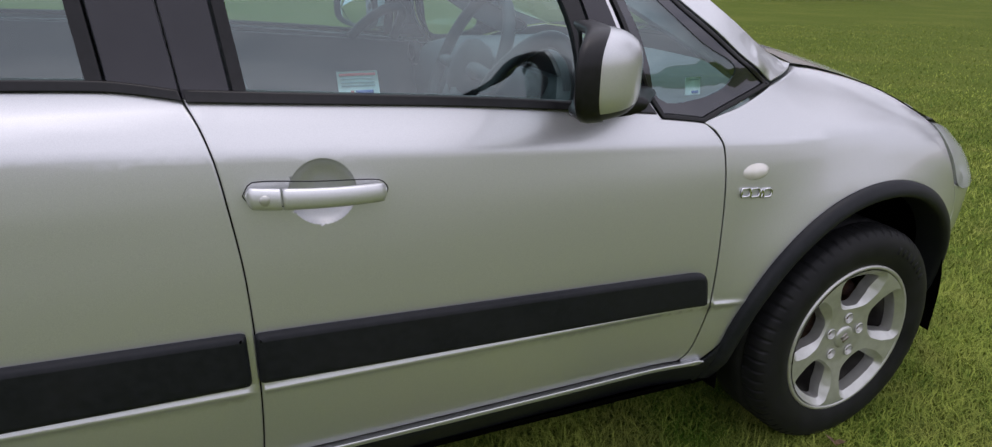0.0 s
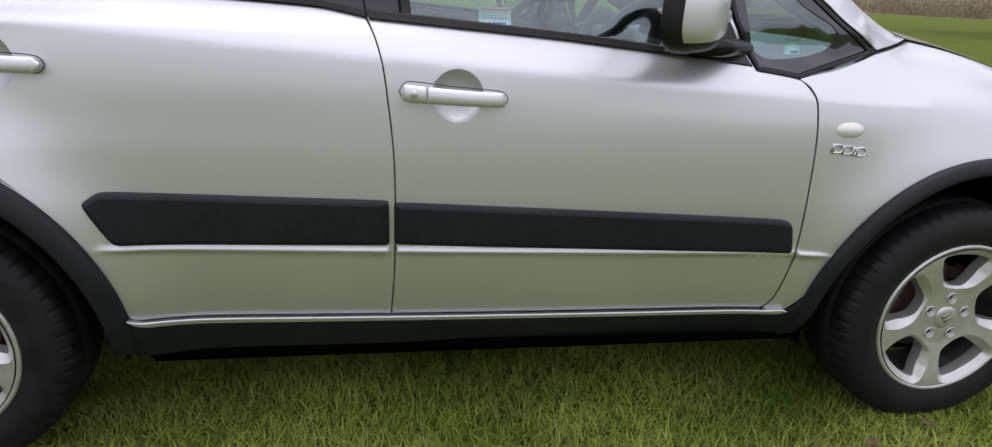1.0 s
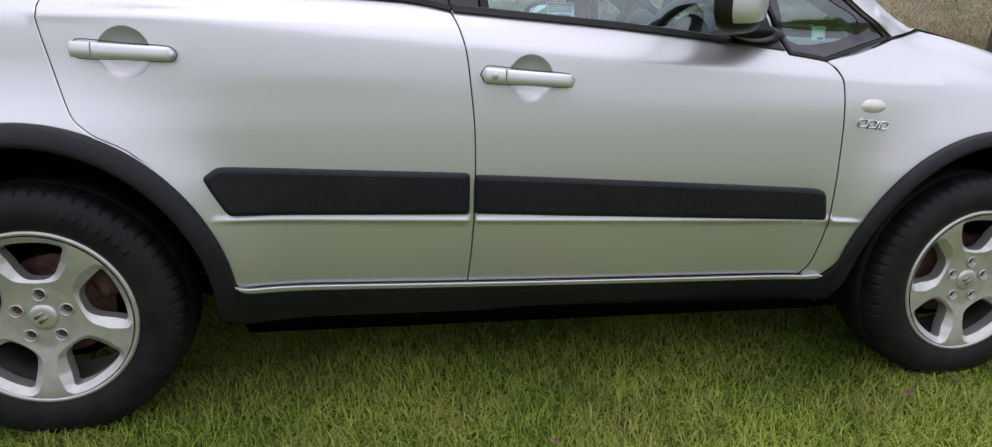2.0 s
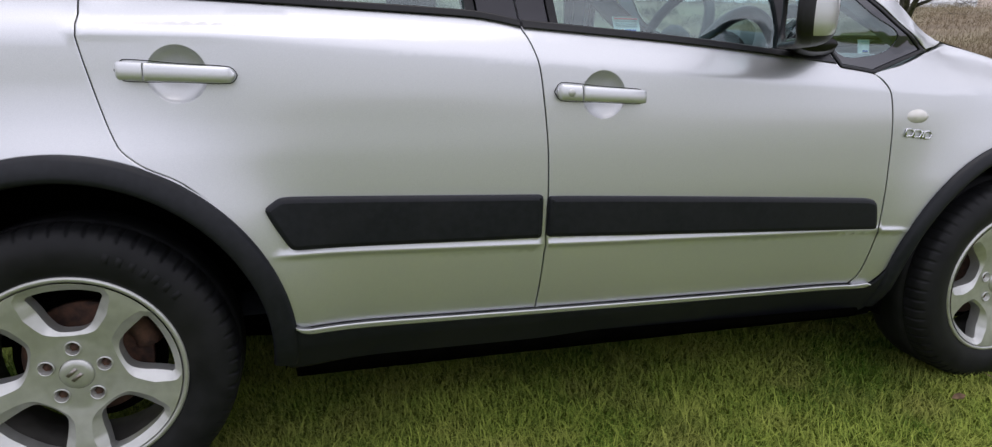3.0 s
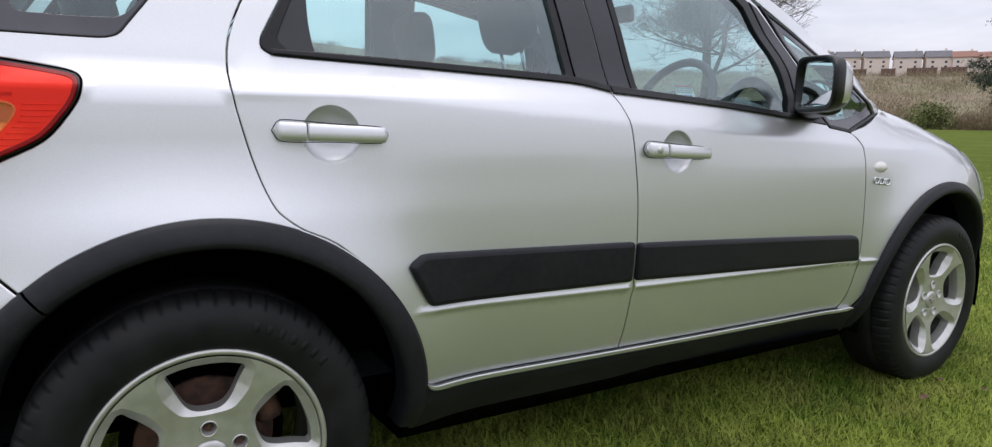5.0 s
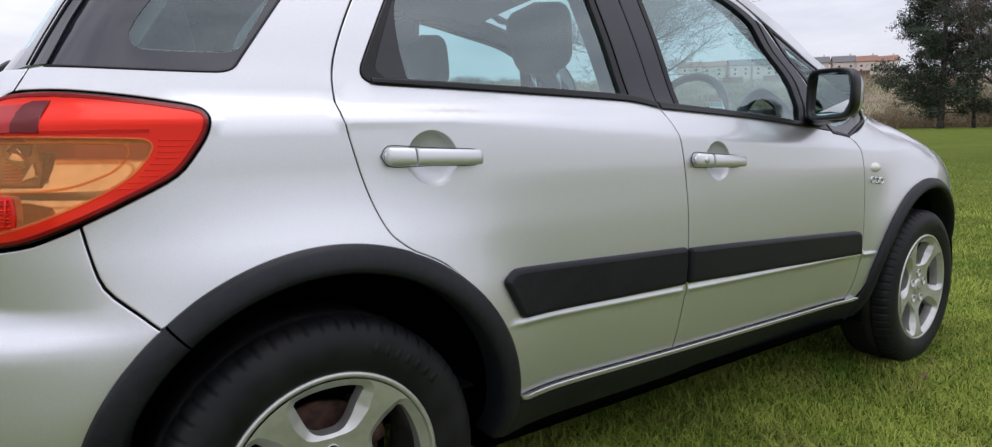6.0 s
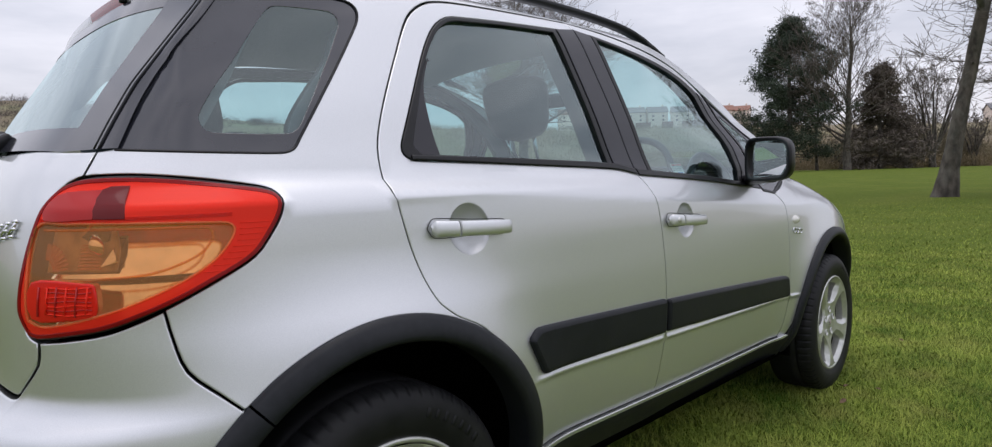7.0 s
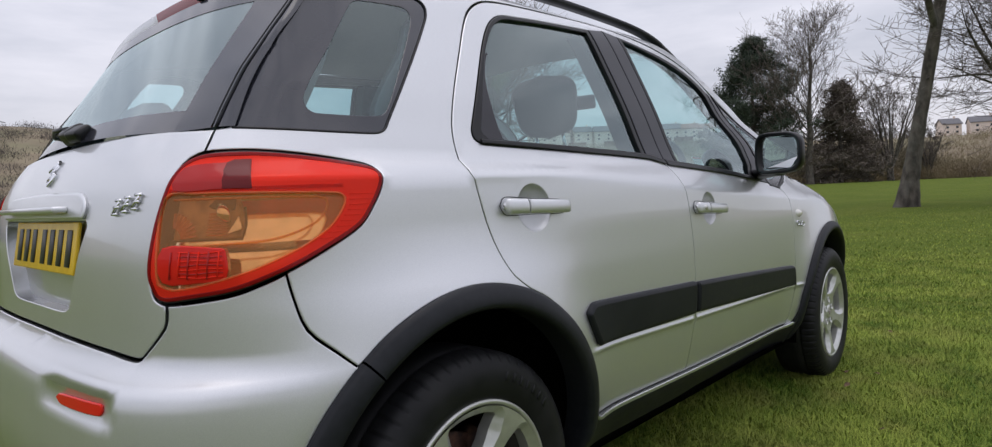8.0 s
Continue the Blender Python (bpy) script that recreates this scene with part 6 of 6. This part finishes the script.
for a0, a1, num in ((-20, 36, 380), (36, 68, 640), (68, 92, 320)):
    wood = new("woodland")
    tagged(wood, "leafless brown woodland on a far hillside", "woodland", kind="stuff")
    places = []
    for _ in range(num):
        az, r = g.uniform(a0, a1), g.uniform(125, 318)
        x, y, z = polar(az, r)
        hgt = g.uniform(.6, 2.8) * min(1, (330 - r) / 120)
        places += [(x + g.normal() * 2, y + g.normal() * 2, z + hgt * t) for t in (.1, .35, .6, .85)]
    clumps("scrub", g, places, 1.6, 60 if a0 < 0 else 30, WOODS if a0 < 0 else BUSH, wood, .85, .45, .07, .5)
bush = new("bush")
tagged(bush, "small yellow-green budding bush at the field edge", "bush")
x, y, z = polar(63.8, 100)
clumps("crown", g, [(x + g.normal() * 1.0, y + g.normal() * 1.0, z + g.uniform(.2, 2.8)) for _ in range(40)], .5, 40, GREENB, bush, .4)

# ---- houses on the far slope ----
WALL = texture(material("pale_stucco", (.76, .66, .58), .9), 2, 4, (.72, .62, .54), (.80, .70, .62))
TILE_RED = texture(material("red_roof", (.30, .16, .12), .9), 3, 5, (.26, .14, .105), (.34, .19, .145))
TILE_GREY = texture(material("grey_roof", (.16, .16, .17), .9), 3, 5, (.13, .13, .14), (.20, .20, .21))
PANE = material("dark_window", (.06, .07, .08), .1)


def house(az, r, z, w, d, h, roof_mat, turn=0, roof_h=2.4, windows=True):
    root = new("house")
    root.matrix_basis = pose(r * math.sin(radians(az)), r * math.cos(radians(az)), z, 0, 0, -az + turn)
    tagged(root, "pale plastered house with a pitched tiled roof", "house", "far houses")
    part("wall", joined(([(-w / 2, -d / 2, -6), (w / 2, -d / 2, -6), (w / 2, d / 2, -6), (-w / 2, d / 2, -6), (-w / 2, -d / 2, h), (w / 2, -d / 2, h), (w / 2, d / 2, h), (-w / 2, d / 2, h)],
                          [(0, 1, 5, 4), (1, 2, 6, 5), (2, 3, 7, 6), (3, 0, 4, 7)]), ([(-w / 2, -d / 2, h), (-w / 2, d / 2, h), (-w / 2, 0, h + roof_h), (w / 2, -d / 2, h), (w / 2, d / 2, h), (w / 2, 0, h + roof_h)], [(0, 2, 1), (3, 4, 5)])), WALL, root).data.shade_flat()
    e = .4
    part("roof", ([(-w / 2 - e, -d / 2 - e, h - .3), (w / 2 + e, -d / 2 - e, h - .3), (w / 2 + e, 0, h + roof_h), (-w / 2 - e, 0, h + roof_h), (-w / 2 - e, d / 2 + e, h - .3), (w / 2 + e, d / 2 + e, h - .3),
                   (-w / 2 - e, -d / 2 - e, h), (w / 2 + e, -d / 2 - e, h), (w / 2 + e, 0, h + roof_h + .3), (-w / 2 - e, 0, h + roof_h + .3), (-w / 2 - e, d / 2 + e, h), (w / 2 + e, d / 2 + e, h)],
                  [(0, 1, 2, 3), (3, 2, 5, 4), (6, 7, 8, 9), (9, 8, 11, 10), (0, 1, 7, 6), (4, 5, 11, 10), (0, 3, 9, 6), (1, 2, 8, 7), (3, 4, 10, 9), (2, 5, 11, 8)]), roof_mat, root).data.shade_flat()
    for i in range(2):
        for j in (0, 1):
            x = (-.26 + .52 * i) * w
            part("window", box_bm((.9, .16, .9), .02, 1, pose(x, -d / 2 - .04, .9 + j * 2.0)), PANE, root)
    part("chimney", box_bm((.8, .6, 1.6), .05, 1, pose(w * .3, 0, h + roof_h + .4)), WALL, root)
    return root


R = 345
el = lambda deg: 1 + R * math.tan(radians(deg))
for az, w, mat, base, tall, rh in ((51.6, 11, TILE_RED, 4.30, 4.6, 2.5), (53.6, 11, TILE_RED, 4.25, 4.6, 2.5), (55.4, 9.5, TILE_GREY, 4.2, 4.9, 2.7), (57.2, 9.5, TILE_GREY, 4.15, 4.9, 2.7), (59.05, 9.8, TILE_GREY, 4.10, 4.9, 2.8), (61.1, 10.2, TILE_GREY, 4.02, 5.0, 2.7),
                                (62.95, 9.2, TILE_GREY, 3.98, 5.0, 2.7), (64.5, 8.0, TILE_RED, 3.95, 4.9, 2.4), (65.85, 7.6, TILE_RED, 3.92, 4.7, 2.2)):
    house(az, R, el(base + .10), w, 8, tall, mat, turn=g.uniform(-14, 14), roof_h=rh)
for az, w, mat in ((82.75, 7.0, TILE_GREY), (84.7, 9.5, TILE_GREY), (86.8, 9.0, TILE_RED)):
    house(az, R, el(2.95), w, 8, 4.4, mat, turn=g.uniform(10, 35), roof_h=2.3)
FENCE = texture(material("stained_fence", (.12, .07, .05), .9), 3, 5, (.09, .055, .042), (.17, .10, .075))
for az, wide in ((60.1, 7), (62.1, 11), (64.0, 9), (58.0, 8), (55.0, 9)):
    fence = new("garden_fence")
    fence.matrix_basis = pose(*polar(az, R - 9, el(4.0)), 0, 0, -az)
    tagged(fence, "brown timber garden fence below the far houses", "fence", "far fences")
    for k in range(int(wide / 1.8) + 1):
        part("post", box_bm((.16, .16, 4.2), .02, 1, pose(-wide / 2 + 1.8 * k, 0, -1.1)), FENCE, fence)
        if k < int(wide / 1.8):
            part("fence_panel", box_bm((1.6, .06, 3.6), .01, 1, pose(-wide / 2 + 1.8 * k + .9, 0, -1.1)), FENCE, fence)

# a power line's mast on the far ridge
MAST = texture(material("galvanised_steel", (.22, .23, .24), .6, .4), 4, 3, (.18, .19, .20), (.27, .28, .29))
mast = new("pylon")
mast.location = polar(10.25, 700)
mast.scale = (1.13, 1.13, 1.13)
tagged(mast, "distant grey lattice electricity pylon", "pylon")
for a, b in ((-1, -1), (1, -1), (1, 1), (-1, 1)):
    part("leg", tube([(4 * a, 4 * b, 0), (1.6 * a, 1.6 * b, 22), (.9 * a, .9 * b, 40), (0, 0, 47)], .35, 4), MAST, mast)
for z, w in ((28, 7), (34, 6), (40, 5)):
    part("cross_arm", tube([(-w, 0, z), (0, 0, z + 1.2), (w, 0, z)], .4, 4), MAST, mast)
for k in range(6):
    z0, z1 = 6.6 * k, 6.6 * (k + 1)
    w0_, w1_ = np.interp([z0, z1], [0, 22, 40], [4, 1.6, .9])
    part("brace", joined(tube([(-w0_, -w0_, z0), (w1_, -w1_, z1)], .25, 4), tube([(w0_, -w0_, z0), (-w1_, -w1_, z1)], .25, 4)), MAST, mast)
